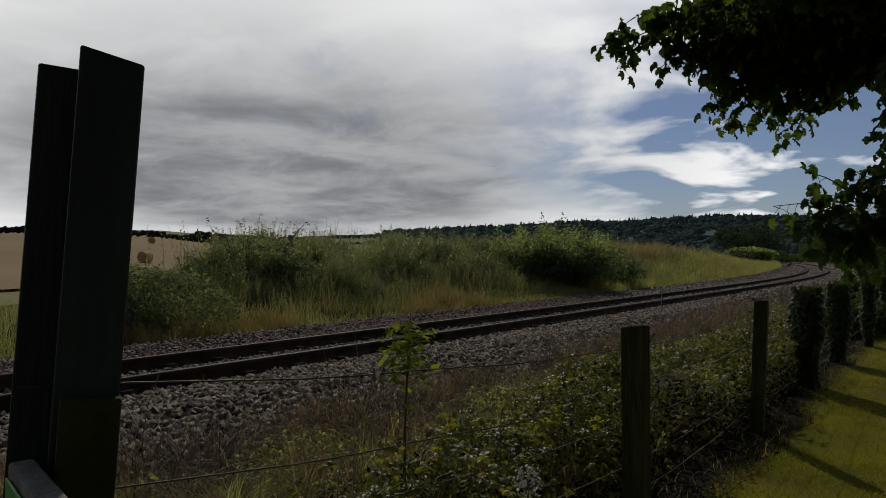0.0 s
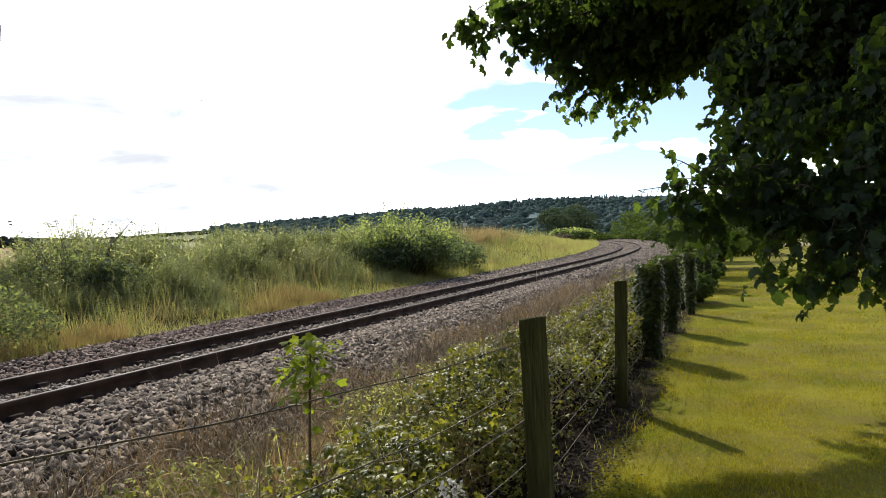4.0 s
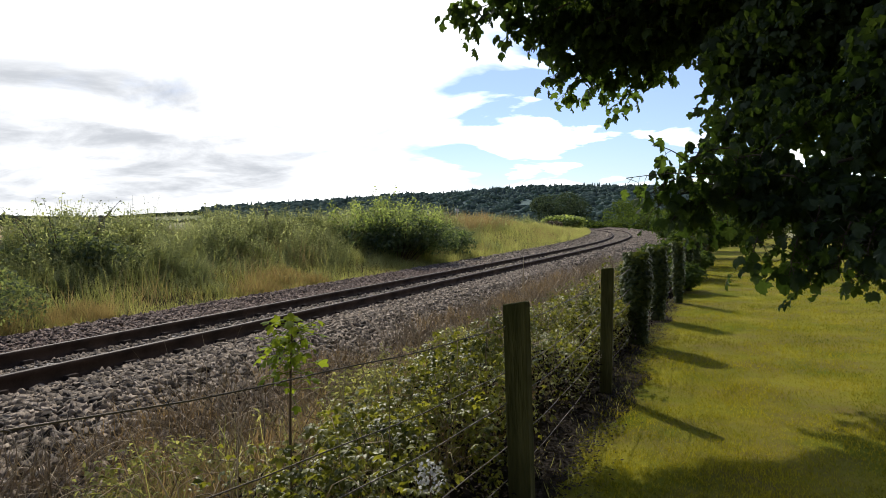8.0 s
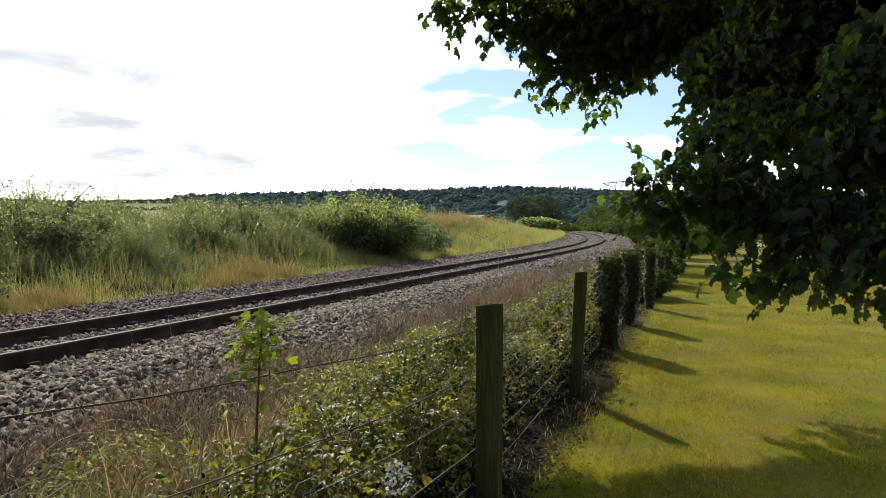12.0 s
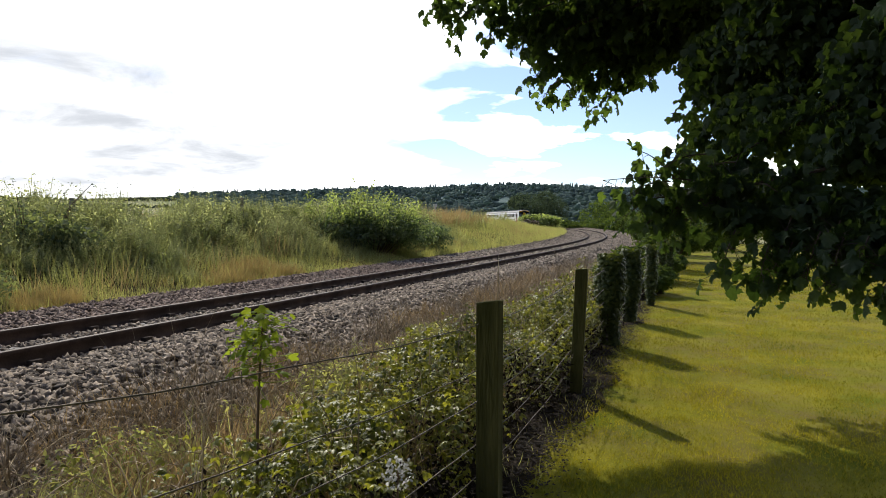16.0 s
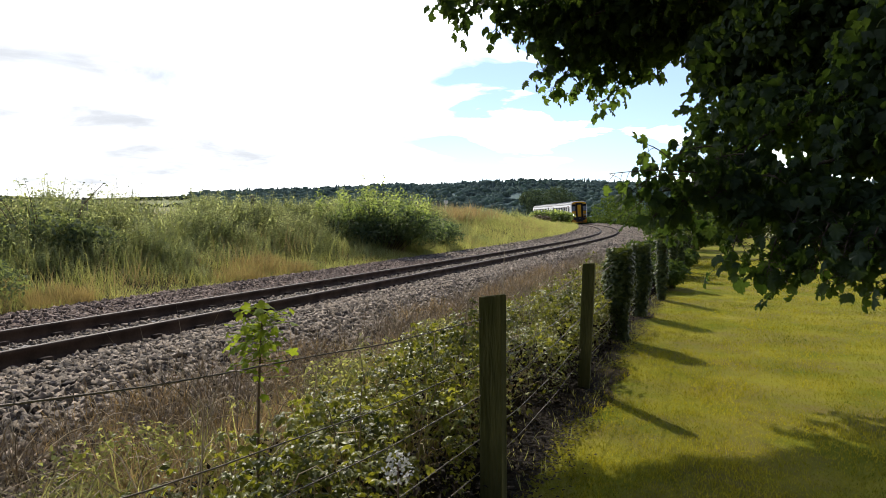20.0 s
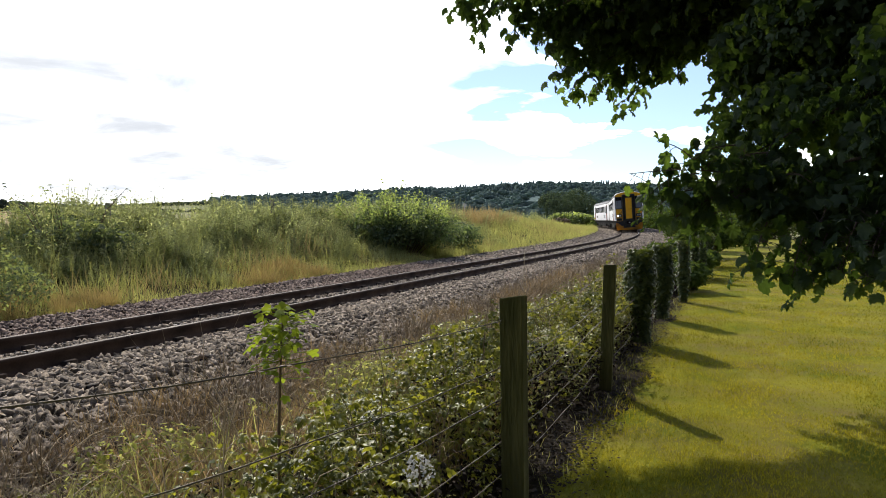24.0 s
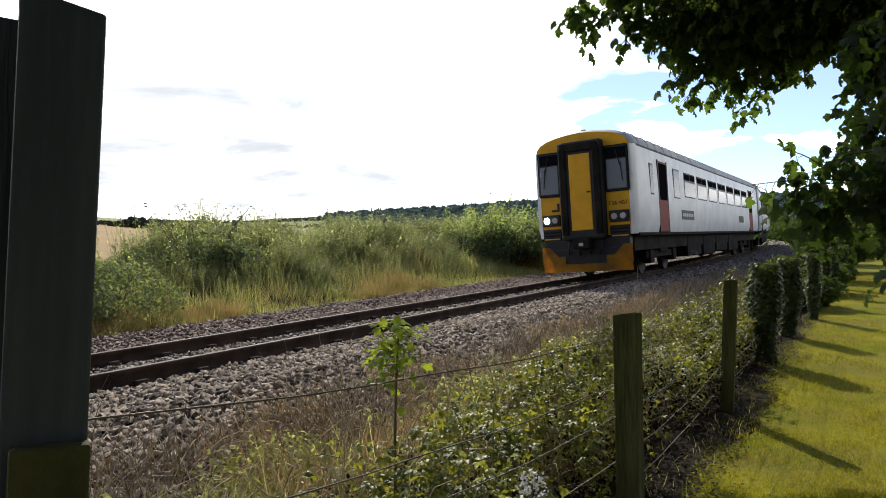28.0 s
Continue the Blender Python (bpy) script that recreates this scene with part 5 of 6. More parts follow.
    yaw, pitch, roll = angles(n, 0.5)
    stuff("low_weed_leaves", [scatter(FOLDED, p, RNG.uniform(0.022, 0.060, n), yaw, pitch - 0.1, roll)], M_GRASS, None, "low yellow-green weeds in the dry trackside grass", "weeds")

    # fallen leaves on the bare earth by the fence, dark to stand for shade
    n = 34000
    s = 7 + 21 * RNG.random(n) ** 1.6
    off = RNG.normal(5.14, 0.15, n)
    p = beside(s, off)
    p[:, 2] = np.maximum(p[:, 2], 0.01) + RNG.uniform(0.008, 0.018, len(p))
    yaw, pitch, roll = angles(len(p), 0.16)
    stuff("leaf_litter", [scatter(BROAD, p, RNG.uniform(0.012, 0.04, len(p)), yaw, pitch, roll)], M_LITTER, None, "brown fallen leaves along the fence foot, darkened for the hedge's shade", "leaf litter")


brambles()


def sapling(at, tall):
    plant = thing("maple_sapling", "young maple sapling with bright green backlit leaves", "sapling", at=at)
    bend = lambda f: np.array((-0.03 * math.sin(3 * f), 0.02 * f, tall * f))
    v, t = tube([bend(f) for f in np.linspace(0, 1, 9)], np.linspace(0.011, 0.004, 9), 6)
    stem = new("stem", raw_mesh("stem", v, t, M_TWIG, True))
    stem.parent = plant
    mesh_v, mesh_t = MAPLE
    for k in range(110):
        f = RNG.uniform(0.76, 0.9) if k < 16 else RNG.uniform(0.82, 1.0)
        a, r = RNG.uniform(0, 6.28), RNG.uniform(0.02, 0.17) * (1.35 - 0.6 * f)
        c = bend(f) + np.array((math.cos(a) * r, math.sin(a) * r, RNG.uniform(-0.03, 0.05)))
        v, t = scatter(MAPLE, c[None], RNG.uniform(0.035, 0.075, 1), np.array([a - 1.57]) + RNG.normal(0, 0.4, 1), RNG.normal(-0.2, 0.55, 1), RNG.normal(0, 0.5, 1), np.array([(RNG.uniform(0.5, 0.9), 1.0, 1.0)]))
        sv, st = tube([bend(f), c], 0.0018, 3)
        leaf = new("leaf", raw_mesh("leaf", np.concatenate([v, sv]), np.concatenate([t, st + len(v)]), M_SAPLING))
        leaf.parent = plant


sapling((-0.845, 2.80, 0.05), 1.30)


def white_flowers():
    plant = thing("white_flower_head", "pale fluffy white flower head among the brambles", "flower", at=(-0.283, 2.805, 0.0))
    p = cloud(130, (0, 0, 0.68), (0.07, 0.06, 0.07), 0.1)
    yaw, pitch, roll = angles(len(p), 0.8)
    stuff("petals", [scatter(DIAMOND, p, RNG.uniform(0.012, 0.022, len(p)), yaw, pitch, roll, np.tile((2.0, 1, 1), (len(p), 1)))], M_FLOWER, plant)
    stuff("stalk", [tube([(0.02, 0.02, 0), (0, 0, 0.4), (0, 0, 0.7)], 0.004, 4)], M_TWIG, plant)


white_flowers()


# ---- ivy on the fence posts and the hedge behind ----
def ivy_post(x, y, top, width, n):
    ivy = thing("ivy_clump", "dark ivy wrapped thickly round a fence post", "ivy", "ivy-grown fence posts", at=(x, y, 0))
    z = RNG.uniform(0.02, top + 0.05, n)
    a, r = RNG.uniform(0, 6.28, n), width * (0.6 + 0.5 * RNG.random(n)) * (0.62 + 0.5 * np.clip(z / top, 0, 0.9)) * (0.9 + 0.18 * np.sin(z * 7 + x))
    p = np.stack([np.cos(a) * r, np.sin(a) * r, z], -1)
    stuff("foliage", [scatter(MAPLE, p, RNG.uniform(0.045, 0.085, n), a - 1.57, RNG.normal(-0.9, 0.3, n), RNG.normal(0, 0.3, n))], M_IVY, ivy)
    v = [tube([(0.06 * math.cos(k), 0.06 * math.sin(k), 0), (0.07 * math.cos(k + 0.7), 0.07 * math.sin(k + 0.7), 0.5), (0.07 * math.cos(k + 1.5), 0.07 * math.sin(k + 1.5), top)], 0.012, 5) for k in (0.3, 2.2, 4.4)]
    stuff("vine", v, M_TWIG, ivy)


for k, (x, y, top) in enumerate(FENCE[2:8]):
    ivy_post(x, y, top + 0.03, (0.20, 0.19, 0.13, 0.11, 0.14, 0.16)[k], (3000, 2800, 1300, 900, 1000, 1000)[k])


def right_hedge():
    """The hedge that takes over from the fence, and trees along it."""
    for k, (s, off, tall, wide) in enumerate(((21, 4.8, 1.0, 1.0), (24.5, 4.9, 1.2, 1.2), (29, 5.3, 1.9, 1.6), (34, 5.2, 2.3, 2.0), (39.5, 5.6, 2.6, 2.2), (45, 5.6, 2.9, 2.6), (52, 5.8, 3.2, 2.8), (60, 5.6, 3.4, 3.0), (69, 6.0, 3.4, 3.2))):
        c = on_line(s, off)
        leafy_bush("hedge_shrub", "dark green hedge shrub along the railway fence", (c[0], c[1], tall / 2), (wide, wide, tall / 2 + 0.15), 4200 + 110 * int(s), 0.06 + 0.002 * s, M_HEDGE, 8, "hedge")
    for k in range(14):
        c = on_line(58.0, 6.6 + 3.7 * k)
        leafy_bush("hedge_shrub", "dark clipped hedge at the far end of the lawn", (c[0], c[1], 0.7), (2.6, 1.5, 1.95), 4200, 0.18, M_IVY, 20, "hedge")


right_hedge()


# ---- the big maple overhanging the lawn ----
TRUNK = np.array((6.6, 5.0, 0.0))


def maple_tree():
    tree = thing("maple_tree", "large maple tree with dark backlit foliage overhanging the lawn", "tree", at=tuple(TRUNK))
    rel = lambda p: np.asarray(p, float) - TRUNK
    trunk = tube([(0, 0, -0.2), (0.02, 0, 0.5), (-0.05, 0.05, 1.6), (0.0, 0.1, 3.2), (0.1, 0.1, 5.2), (0.1, 0, 7.5)], [0.48, 0.36, 0.31, 0.27, 0.2, 0.09], 14)
    me = new("trunk", raw_mesh("trunk", *trunk, M_BARK, True))
    me.parent = tree
    leaves = []

    def spray(p, out, n, spread, size):
        q = p + np.clip(RNG.normal(0, 1, (n, 3)), -1.6, 1.6) * spread
        yaw = np.arctan2(out[1], out[0]) - 1.57 + RNG.normal(0, 0.9, n)
        narrow = np.stack([RNG.uniform(0.45, 1.0, n), np.ones(n), np.ones(n)], -1)
        leaves.append(scatter(LOBED, q, 0.84 * size * RNG.uniform(0.65, 1.25, n), yaw, RNG.normal(-1.2, 0.4, n), RNG.normal(0, 0.6, n), narrow))

    def limb(start, tip, lift, radius, n, spread, size, from_=0.35):
        n = int(n * (1.25 if tip[2] < 2.6 else 1.0))
        start, tip = rel(start), rel(tip)
        mid = (start + tip) / 2 + np.array((0, 0, lift))
        f = np.linspace(0, 1, 12)[:, None]
        path = (1 - f) ** 2 * start + 2 * f * (1 - f) * mid + f * f * tip
        limbs = [tube(path, np.linspace(radius, 0.006, 12), 7)]
        out = tip - start
        for g in np.linspace(from_, 1.0, 9):
            c = (1 - g) ** 2 * start + 2 * g * (1 - g) * mid + g * g * tip
            spray(c, out, n // 9, np.asarray(spread) * (1.15 - 0.55 * g), size)
            side = c + np.clip(RNG.normal(0, 1, 3), -0.9, 0.9) * np.asarray(spread)
            limbs.append(tube([c, (c + side) / 2 + np.array((0, 0, 0.03)), side], [0.010, 0.007, 0.003], 4))
        stuff("branch", limbs, M_BARK, tree, smooth=True)

    def mass(centre, radii, n, size):
        n = int(n * 2.5)
        p = cloud(n, rel(centre), radii, 0.35)
        leaves.append(scatter(BROAD if size > 0.3 or centre[0] > 4 else MAPLE, p, 0.74 * size * RNG.uniform(0.65, 1.25, n), RNG.uniform(0, 6.28, n), RNG.normal(-1.2, 0.45, n), RNG.normal(0, 0.6, n)))

    def twig(start, tip, n, size, spread=0.07):
        """A thin shoot with single leaves on stalks, one after the other."""
        start, tip = rel(start), rel(tip)
        f = np.linspace(0, 1, 7)[:, None]
        path = start + (tip - start) * f + np.array((0, 0, 0.05)) * np.sin(f * 3.0)
        shoots = [tube(path, np.linspace(0.007, 0.0025, 7), 5)]
        for g in np.linspace(0.25, 1.0, n):
            c = start + (tip - start) * g + np.array((0, 0, 0.05)) * math.sin(g * 3.0)
            e = c + np.clip(RNG.normal(0, 1, 3), -1.3, 1.3) * spread + np.array((0, 0, -0.02))
            shoots.append(tube([c, (c + e) / 2 + np.array((0, 0, 0.01)), e], [0.003, 0.002, 0.002], 3))
            yaw = math.atan2(e[1] - c[1], e[0] - c[0]) - 1.57
            leaves.append(scatter(LOBED, e[None], size * RNG.uniform(0.6, 1.1, 1), np.array([yaw]), RNG.normal(-1.15, 0.35, 1), RNG.normal(0, 0.5, 1), np.array([(RNG.uniform(0.5, 0.95), 1.0, 1.0)])))
        stuff("twig", shoots, M_BARK, tree, smooth=True)

    hub, low = (6.6, 5.1, 3.6), (6.6, 5.0, 2.6)
    # the long boughs that reach over the fence
    over = (0.26, 0.28, 0.16)
    limb(hub, (0.10, 8.75, 4.42), 1.3, 0.10, 330, over, 0.20, 0.55)
    limb(hub, (0.74, 8.90, 4.28), 1.2, 0.08, 330, over, 0.20, 0.5)
    limb(hub, (1.34, 9.20, 3.82), 1.1, 0.08, 360, (0.25, 0.25, 0.14), 0.20, 0.5)
    limb(hub, (1.96, 9.50, 3.62), 1.0, 0.08, 360, (0.23, 0.25, 0.13), 0.20, 0.5)
    limb(hub, (2.44, 9.30, 3.80), 1.0, 0.08, 380, (0.25, 0.25, 0.16), 0.19, 0.5)
    limb(hub, (1.02, 9.05, 4.02), 1.1, 0.06, 330, (0.25, 0.25, 0.14), 0.20, 0.5)
    limb(hub, (1.66, 9.35, 3.78), 1.0, 0.06, 330, (0.23, 0.25, 0.13), 0.20, 0.5)
    limb(hub, (2.90, 8.60, 3.90), 0.9, 0.08, 480, (0.24, 0.25, 0.2), 0.18, 0.5)
    for tip in ((-0.28, 8.70, 4.30), (-0.10, 8.72, 4.02), (0.42, 8.85, 4.00), (0.72, 8.95, 4.02), (1.02, 9.10, 3.50), (1.24, 9.22, 3.36), (1.62, 9.42, 3.34), (1.94, 9.55, 3.18), (2.22, 9.45, 3.46), (2.52, 9.20, 3.52)):
        base = (tip[0] + 0.42, tip[1] - 0.05, tip[2] + 0.36)
        twig(base, tip, 17, 0.20, 0.10)
    # the inner curtain
    limb(hub, (2.66, 7.50, 2.98), 0.9, 0.08, 520, (0.22, 0.25, 0.22), 0.165, 0.5)
    limb(hub, (2.50, 6.80, 2.55), 0.8, 0.07, 520, (0.2, 0.22, 0.2), 0.165, 0.5)
    limb(hub, (2.24, 6.00, 2.20), 0.6, 0.07, 460, (0.18, 0.2, 0.16), 0.165, 0.5)
    # a low branch that reaches out to a few upright leaves
    limb(low, (2.10, 5.45, 1.98), 0.25, 0.05, 300, (0.12, 0.18, 0.12), 0.16, 0.5)
    twig((2.2, 5.42, 2.02), (1.16, 5.36, 2.05), 15, 0.165, 0.09)
    twig((1.75, 5.42, 2.08), (1.40, 5.40, 2.30), 5, 0.15, 0.05)
    for tip in ((1.34, 5.45, 1.90), (1.52, 5.52, 1.84), (1.68, 5.50, 1.76), (1.84, 5.46, 1.82), (1.62, 5.46, 2.12), (1.86, 5.46, 2.06), (1.98, 5.40, 1.86), (1.38, 5.48, 1.78), (1.54, 5.50, 1.70), (1.70, 5.52, 1.63)):
        twig((tip[0] + 0.38, tip[1], tip[2] + 0.16), tip, 21, 0.15, 0.09)
    upright = rel((1.40, 5.40, 2.31))
    leaves.append(scatter(LOBED, upright[None], np.array([0.13]), np.array([0.9]), np.array([1.25]), np.array([0.1]), np.array([(0.6, 1.0, 1.0)])))
    # hanging sprays over the lawn
    hang = (0.12, 0.16, 0.08)
    limb(low, (2.52, 5.15, 1.64), 0.4, 0.04, 430, hang, 0.16, 0.62)
    limb(low, (2.76, 4.85, 1.58), 0.4, 0.04, 430, hang, 0.16, 0.62)
    limb(low, (2.95, 4.45, 1.52), 0.4, 0.04, 430, hang, 0.16, 0.62)
    for tip in ((2.00, 5.10, 1.32), (2.24, 5.00, 1.28), (2.36, 4.95, 1.24), (2.48, 4.80, 1.32), (2.56, 4.65, 1.28), (2.64, 4.50, 1.30), (2.74, 4.35, 1.24), (2.84, 4.25, 1.22), (2.40, 5.05, 1.42), (2.62, 4.80, 1.40)):
        twig((tip[0] + 0.12, tip[1] + 0.05, tip[2] + 0.36), tip, 30, 0.15, 0.10)
    # inner foliage, nearest first
    mass((2.80, 5.40, 1.86), (0.42, 0.5, 0.20), 420, 0.165)
    mass((2.22, 5.35, 1.80), (0.17, 0.2, 0.13), 80, 0.165)
    mass((3.10, 4.95, 1.70), (0.36, 0.4, 0.22), 420, 0.165)
    mass((2.44, 6.00, 2.12), (0.36, 0.4, 0.14), 300, 0.165)
    mass((3.32, 5.55, 2.40), (0.45, 0.5, 0.32), 520, 0.165)
    mass((3.05, 6.60, 2.78), (0.52, 0.6, 0.32), 560, 0.165)
    mass((3.65, 5.5, 3.05), (0.7, 0.6, 0.5), 760, 0.165)
    mass((3.00, 7.20, 3.42), (0.6, 0.7, 0.45), 720, 0.17)
    mass((3.35, 6.50, 3.60), (0.8, 0.7, 0.5), 900, 0.17)
    mass((1.95, 9.20, 4.40), (0.8, 0.7, 0.42), 560, 0.17)
    mass((2.60, 8.80, 4.55), (1.0, 0.8, 0.6), 900, 0.17)
    mass((2.6, 7.3, 4.9), (1.9, 1.2, 0.8), 1700, 0.17)
    mass((3.6, 6.3, 4.3), (1.4, 1.2, 0.8), 1500, 0.17)
    mass((0.65, 9.00, 4.70), (0.50, 0.5, 0.20), 90, 0.19)
    mass((1.35, 9.30, 4.32), (0.50, 0.5, 0.22), 110, 0.19)
    mass((2.05, 9.50, 4.08), (0.50, 0.5, 0.22), 150, 0.19)
    mass((2.65, 9.20, 4.20), (0.50, 0.5, 0.30), 460, 0.19)
    # unseen crown masses, added to block sky light and shade lawn and leaves
    mass((1.4, 4.6, 7.0), (3.4, 3.0, 0.9), 1900, 0.36)
    mass((-1.0, 1.0, 6.8), (2.6, 2.6, 0.9), 1200, 0.36)
    mass((-0.95, 11.9, 6.70), (0.9, 0.55, 0.20), 460, 0.22)
    mass((0.05, 12.1, 6.70), (0.9, 0.60, 0.22), 560, 0.22)
    mass((1.0, 12.0, 6.60), (0.8, 0.60, 0.25), 560, 0.22)
    mass((-1.85, 11.7, 6.70), (0.7, 0.6, 0.2), 110, 0.22)
    mass((-1.0, 7.2, 6.9), (1.1, 1.1, 0.3), 260, 0.3)
    mass((1.3, 12.0, 7.3), (1.2, 0.9, 0.3), 420, 0.24)
    limb(low, (1.45, 2.05, 2.75), 0.6, 0.05, 120, (0.12, 0.12, 0.06), 0.15, 0.8)
    for tip in ((0.93, 1.78, 2.38), (1.01, 1.74, 2.34), (1.10, 1.74, 2.40), (0.88, 1.80, 2.44)):
        twig((1.42, 2.02, 2.74), tip, 5, 0.10, 0.04)
    # leaf masses added behind the boughs to deepen the lawn's shade
    mass((2.0, 10.2, 5.05), (1.0, 0.8, 0.42), 1100, 0.20)
    mass((3.0, 10.2, 4.8), (0.8, 0.8, 0.5), 1100, 0.20)
    mass((1.9, 10.8, 5.9), (1.1, 0.9, 0.5), 1100, 0.20)
    mass((3.3, 9.4, 5.4), (1.0, 0.9, 0.6), 1100, 0.20)
    # more unseen masses, behind and overhead, added to cut sky and sun
    mass((3.0, 0.0, 6.6), (4.2, 3.6, 1.6), 1500, 0.38)
    mass((-1.5, -3.0, 6.2), (3.6, 3.2, 1.5), 1300, 0.38)
    mass((5.5, -3.5, 4.8), (3.5, 3.5, 2.6), 1500, 0.38)
    mass((1.6, 10.2, 7.6), (1.85, 1.6, 0.8), 800, 0.36)
    mass((4.0, 8.8, 7.2), (2.2, 1.8, 1.0), 1000, 0.36)
    mass((2.1, 8.7, 5.7), (1.2, 0.8, 0.5), 1000, 0.17)
    mass((2.4, 8.8, 5.7), (1.5, 1.2, 0.7), 1300, 0.17)
    # the crown round the trunk
    mass((6.2, 5.2, 5.4), (3.0, 2.8, 2.2), 3500, 0.18)
    mass((4.6, 4.6, 3.4), (1.4, 1.3, 1.2), 1500, 0.17)
    mass((5.2, 4.6, 2.1), (1.2, 1.2, 0.7), 900, 0.17)
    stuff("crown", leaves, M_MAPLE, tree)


maple_tree()


# ---- lawn blades and fallen leaves ----
def lawn_blades():
    n = 300000
    r, a = 2.8 + 25 * RNG.random(n) ** 1.5, radians(90) - RNG.uniform(-0.1, 0.78, n)
    p = np.stack([r * np.cos(a), r * np.sin(a), np.full(n, 0.008)], -1)
    edge = p[:, 0] - (0.19 + (p[:, 1] - 3.54) * 0.33)
    p = p[edge > -0.10 + np.abs(RNG.normal(0, 0.27, n))]
    n = len(p)
    yaw, pitch, roll = angles(n, 0.45)
    h = RNG.uniform(0.014, 0.034, n) * np.clip(1.0 + 0.55 * swell(p, 1.4, 3.0) + 0.4 * swell(p, 4.0, 9.0), 0.35, 1.7)
    wide = 0.0024 + 0.0005 * p[:, 1]
    stuff("lawn_grass", [scatter(blade(1.0, 0.5, 2), p, h, yaw, pitch, roll, np.stack([wide / h, np.ones(n), np.ones(n)], -1))], M_LAWN_BLADE, None, "short mown grass blades of the lawn", "grass")


lawn_blades()


# ---- distance ----
def crown_template(sub=5, n=15):
    """A far tree's crown of size about 1: tufts of leaf sprays over a few lumps."""
    pieces = []
    for k in range(sub):
        c = np.clip(RNG.normal(0, 0.18, 3), -0.26, 0.26) * (1, 1, 0.7)
        bm = bmesh.new()
        bmesh.ops.create_icosphere(bm, subdivisions=1, radius=0.16)
        v = np.array([q.co[:] for q in bm.verts]) * RNG.uniform(0.85, 1.15, (len(bm.verts), 1)) * (1, 1, 0.9) + c
        pieces.append((v, np.array([[q.index for q in f.verts] for f in bm.faces])))
        bm.free()
        p = cloud(n // sub, c, np.array((0.18, 0.18, 0.17)), 0.9)
        yaw, pitch, roll = angles(len(p), 0.9)
        pieces.append(scatter(DIAMOND, p, RNG.uniform(0.05, 0.09, len(p)), yaw, pitch, roll, np.tile((2.4, 1, 1), (len(p), 1))))
    v, t, base = [], [], 0
    for a, b in pieces:
        v.append(a)
        t.append(b + base)
        base += len(a)
    return np.concatenate(v), np.concatenate(t)


def spire_template():
    bm = bmesh.new()
    for z, r in ((0.0, 0.26), (0.25, 0.21), (0.5, 0.14)):
        bmesh.ops.create_cone(bm, segments=7, radius1=r, radius2=0.02, depth=0.48, matrix=Matrix.Translation((0, 0, z)))
    v = np.array([p.co[:] for p in bm.verts]) * RNG.uniform(0.85, 1.15, (len(bm.verts), 3))
    bmesh.ops.triangulate(bm, faces=bm.faces[:])
    t = np.array([[p.index for p in f.verts] for f in bm.faces])
    bm.free()
    return v, t


def woodland():
    wood, spires = [], []
    for j in range(8):
        n = 800
        x, far = RNG.uniform(-265, 330, n), RNG.uniform(350, 740, n)
        y = np.sqrt(np.clip(far ** 2 - x ** 2, 100, None))
        keep = x / y > -0.375 + RNG.normal(0, 0.006, n)
        x, y = x[keep], y[keep]
        m = len(x)
        size = RNG.uniform(6, 15, m)
        p = np.stack([x, y, land(x, y) + size * 0.18], -1)
        wood.append(scatter(crown_template(), p, size, RNG.uniform(0, 6.28, m), None, None, np.stack([RNG.uniform(0.9, 1.3, m), RNG.uniform(0.9, 1.3, m), RNG.uniform(0.62, 0.85, m)], -1)))
    for j in range(3):
        n = 420
        x = RNG.uniform(-200, 520, n)
        y = np.sqrt(np.clip(RNG.uniform(540, 740, n) ** 2 - x ** 2, 100, None))
        x, y = x[x / y > -0.33], y[x / y > -0.33]
        n = len(x)
        size = RNG.uniform(4, 7.5, n)
        p = np.stack([x, y, land(x, y) + size * 0.25], -1)
        spires.append(scatter(spire_template(), p, size, RNG.uniform(0, 6.28, n), None, None, np.stack([RNG.uniform(0.8, 1.2, n)] * 2 + [np.ones(n)], -1)))
    stuff("distant_woodland", wood, M_WOOD_FAR, None, "green woodland covering the distant hill, paled for haze", "woodland", smooth=True)
    stuff("distant_conifers", spires, M_CONIFER, None, "conifers along the distant ridge, paled for haze", "woodland")
    far = []
    # a hedge along the top of the stubble field, with taller trees towards its end
    for az in np.arange(-60, -32.2, 0.16):
        d = 262 + RNG.normal(0, 3)
        tall = np.interp(az, [-60, -40.5, -39.3, -37.8, -36.6, -34.7, -33.9, -33.2, -32.3], [3.6, 3.0, 3.8, 2.6, 3.4, 6.6, 4.6, 5.4, 2.4]) * RNG.uniform(0.8, 1.15)
        x, y = d * math.sin(radians(az)), d * math.cos(radians(az))
        far.append(scatter(crown_template(), np.array([(x, y, float(land(x, y)) + tall * 0.42)]), np.array([tall * 1.25]), RNG.uniform(0, 6, 1), None, None, np.array([(1.2, 1.2, 0.95)])))
    for d, lo, hi, s in ((430, -33, -21, 3.6), (520, -33, -21, 4.4), (600, -34, -21, 5.5)):
        az = np.radians(np.arange(lo, hi, 0.11))
        x, y = d * np.sin(az), d * np.cos(az) + RNG.normal(0, 6, len(az))
        far.append(scatter(crown_template(), np.stack([x, y, land(x, y) + 0.9], -1), s * RNG.uniform(0.6, 1.2, len(az)), RNG.uniform(0, 6, len(az)), None, None, np.tile((1.6, 1, 0.8), (len(az), 1))))
    stuff("distant_hedgerow_trees", far, M_HEDGE_FAR, None, "far hedgerow trees along the fields", "trees")


woodland()


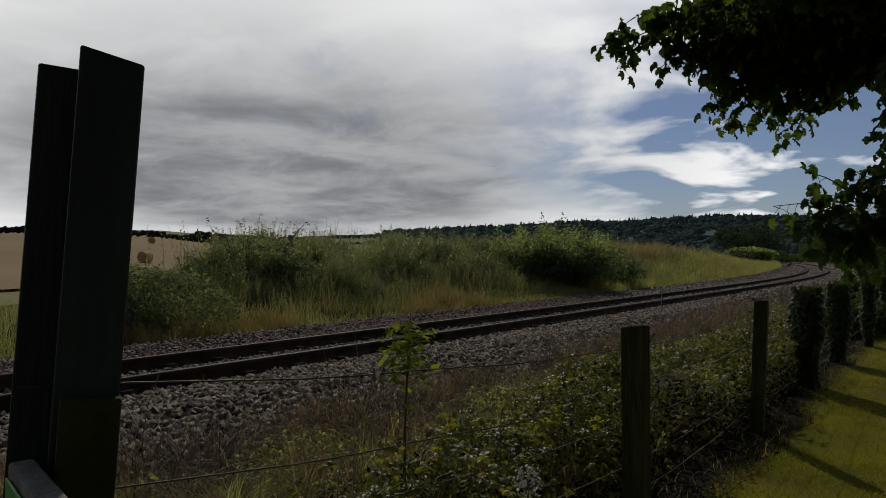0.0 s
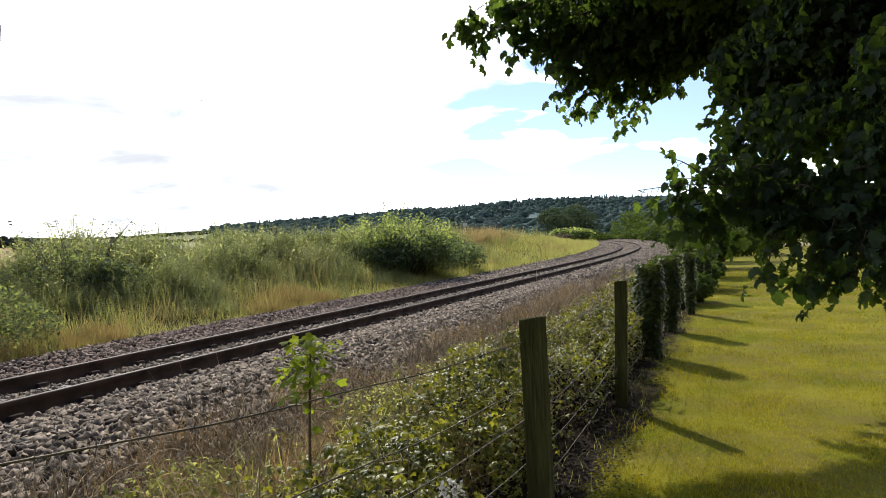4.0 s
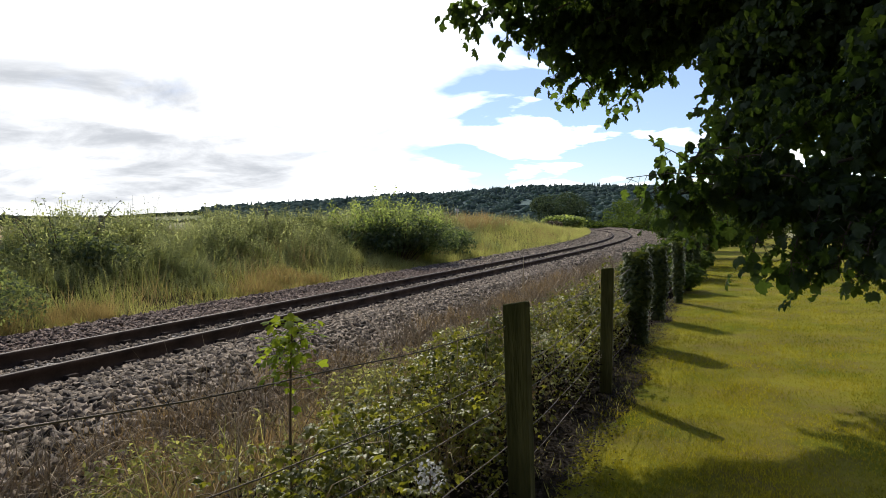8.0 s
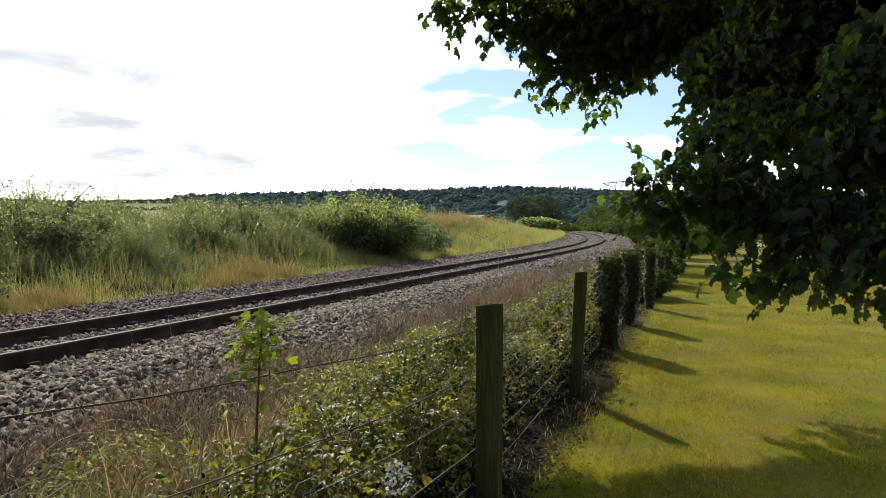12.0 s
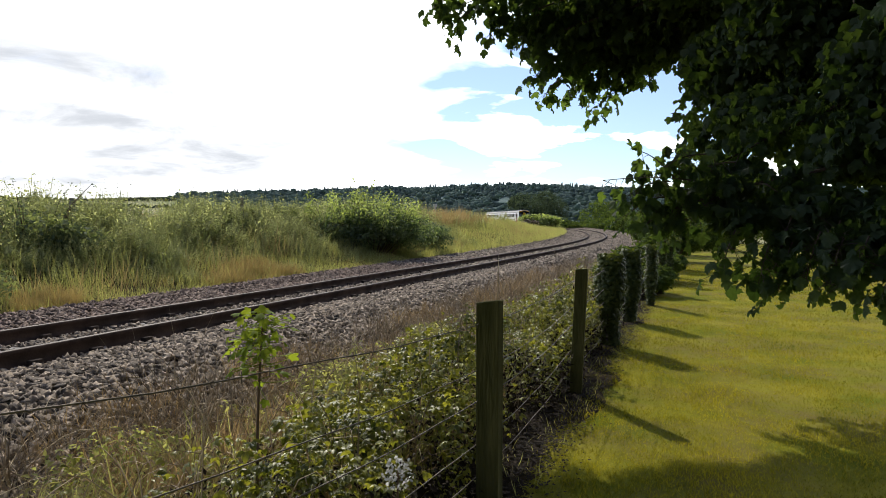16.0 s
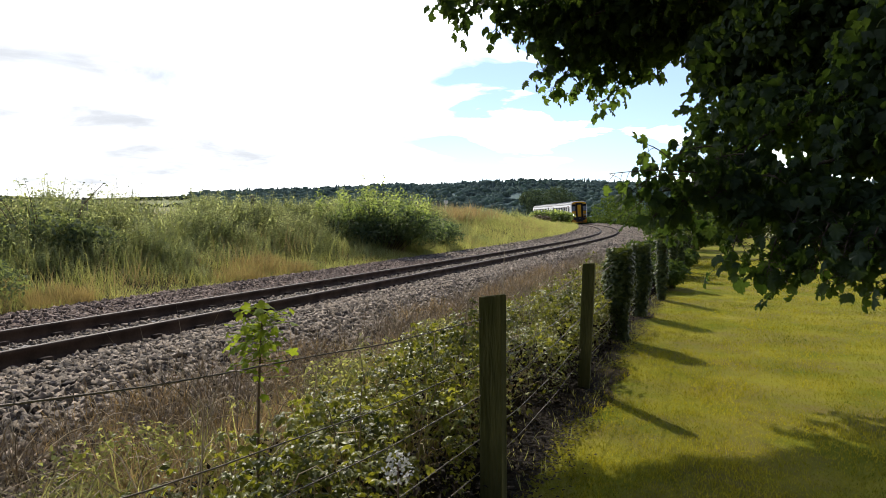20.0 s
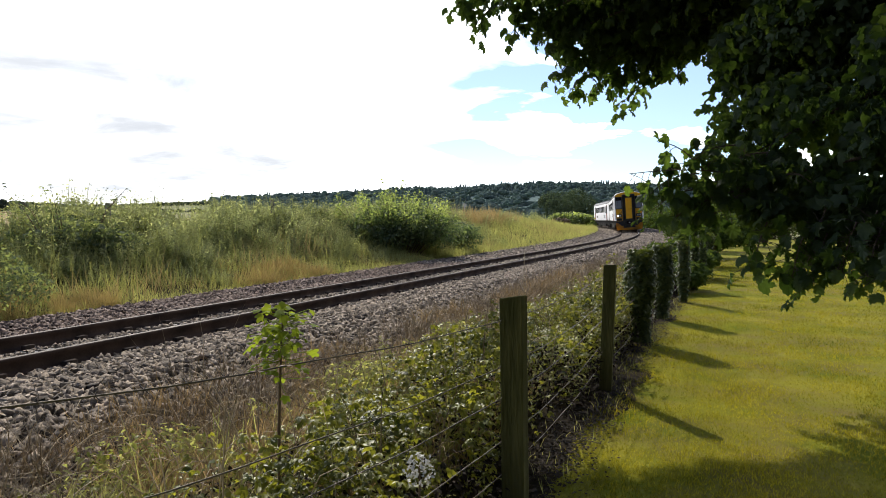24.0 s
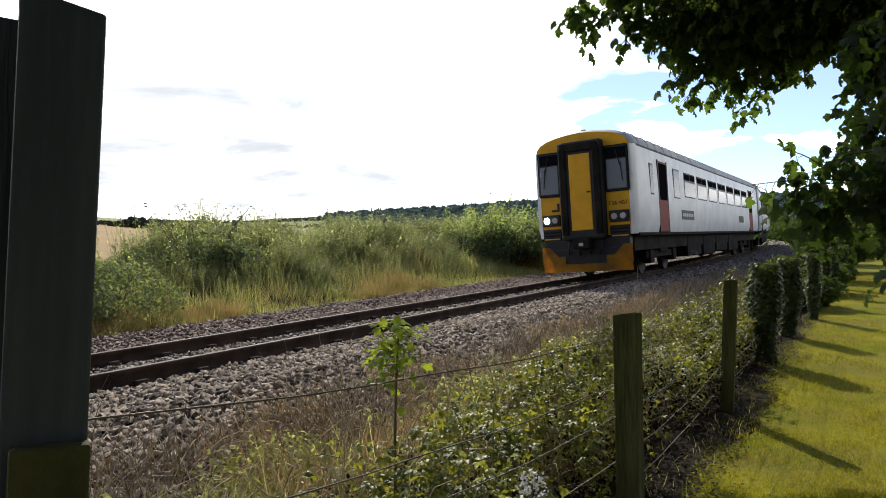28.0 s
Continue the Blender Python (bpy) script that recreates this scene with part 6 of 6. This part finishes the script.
def round_tree(name, label, x, y, tall, wide, n, leaf, mat):
    tree = thing(name, label, "tree", at=(x, y, float(land(x, y))))
    v, t = tube([(0, 0, -0.3), (0.05, 0, tall * 0.3), (0, 0.05, tall * 0.55)], [tall * 0.04, tall * 0.03, tall * 0.015], 8)
    o = new("trunk", raw_mesh("trunk", v, t, M_BARK, True))
    o.parent = tree
    pieces = []
    for k in range(16):
        d = RNG.normal(size=3)
        d /= np.linalg.norm(d)
        c = np.array((d[0] * wide * 0.33, d[1] * wide * 0.33, tall * (0.55 + 0.27 * d[2])))
        p = cloud(n // 16, c, np.array((wide, wide, tall * 0.85)) * RNG.uniform(0.16, 0.24), 0.6)
        yaw, pitch, roll = angles(len(p), 0.8)
        pieces.append(scatter(BROAD, p, leaf * RNG.uniform(0.7, 1.3, len(p)), yaw, pitch, roll))
    stuff("crown", pieces, mat, tree)


round_tree("oak_tree", "dark rounded oak beside the far end of the line", 26.0, 184, 12.0, 16, 8000, 0.5, M_OAK)
for k, (x, y, tall, wide) in enumerate(((36, 150, 8, 11), (44, 172, 8, 12), (32, 128, 5.5, 8), (41, 122, 6, 9), (52, 140, 8, 12), (33, 96, 5, 7), (38, 84, 5.5, 7), (30, 112, 4.5, 7))):
    round_tree("hedge_tree", "green hedgerow tree beyond the lawn", x, y, tall, wide, 2200, 0.42, M_HEDGE)

for x, y, wide, tall in ((19, 118, 4.0, 2.2), (23.5, 124, 4.5, 2.6), (28.5, 121, 4.5, 3.0), (20.5, 140, 5.5, 3.0), (31, 138, 5, 3.2), (26, 146, 6, 3.6)):
    leafy_bush("hedgerow_shrub", "green hedgerow shrub beyond the curve of the line", (x, y, tall / 2 - 1.6), (wide, 2.4, tall / 2 + 0.5), 1500, 0.4, M_HEDGE, 10, "hedge")


def signal_post():
    sig = thing("white_trackside_post", "small white trackside post with a square head", "post", at=(-0.6, 61.0, 0))
    bm = bmesh.new()
    box(bm, -0.05, 0.05, -0.05, 0.05, 0.5, 2.6, 0.01)
    part("pole", bm, M_SIGNAL, sig)
    part("head", box(bmesh.new(), -0.18, 0.18, -0.06, 0.06, 2.55, 2.85, 0.02), M_SIGNAL, sig)


signal_post()


def bales():
    for k, (x, y) in enumerate(((-51.2, 61.6), (-89.2, 109.2))):
        bm = bmesh.new()
        bmesh.ops.create_cone(bm, cap_ends=True, segments=24, radius1=0.62, radius2=0.62, depth=1.15)
        bmesh.ops.bevel(bm, geom=[e for e in bm.edges if len(e.link_faces) == 2 and e.calc_face_angle() > 1], offset=0.07, segments=2, affect="EDGES")
        me = bpy.data.meshes.new("straw_bale")
        bm.to_mesh(me)
        bm.free()
        me.materials.append(M_BALE)
        bale = tagged(new("straw_bale", me), "round straw bale on the stubble field", "bale", "straw bales")
        bale.matrix_basis = pose(x, y, float(land(x, y)) + 0.72, 90, 0, 30 * k)


bales()

motions()
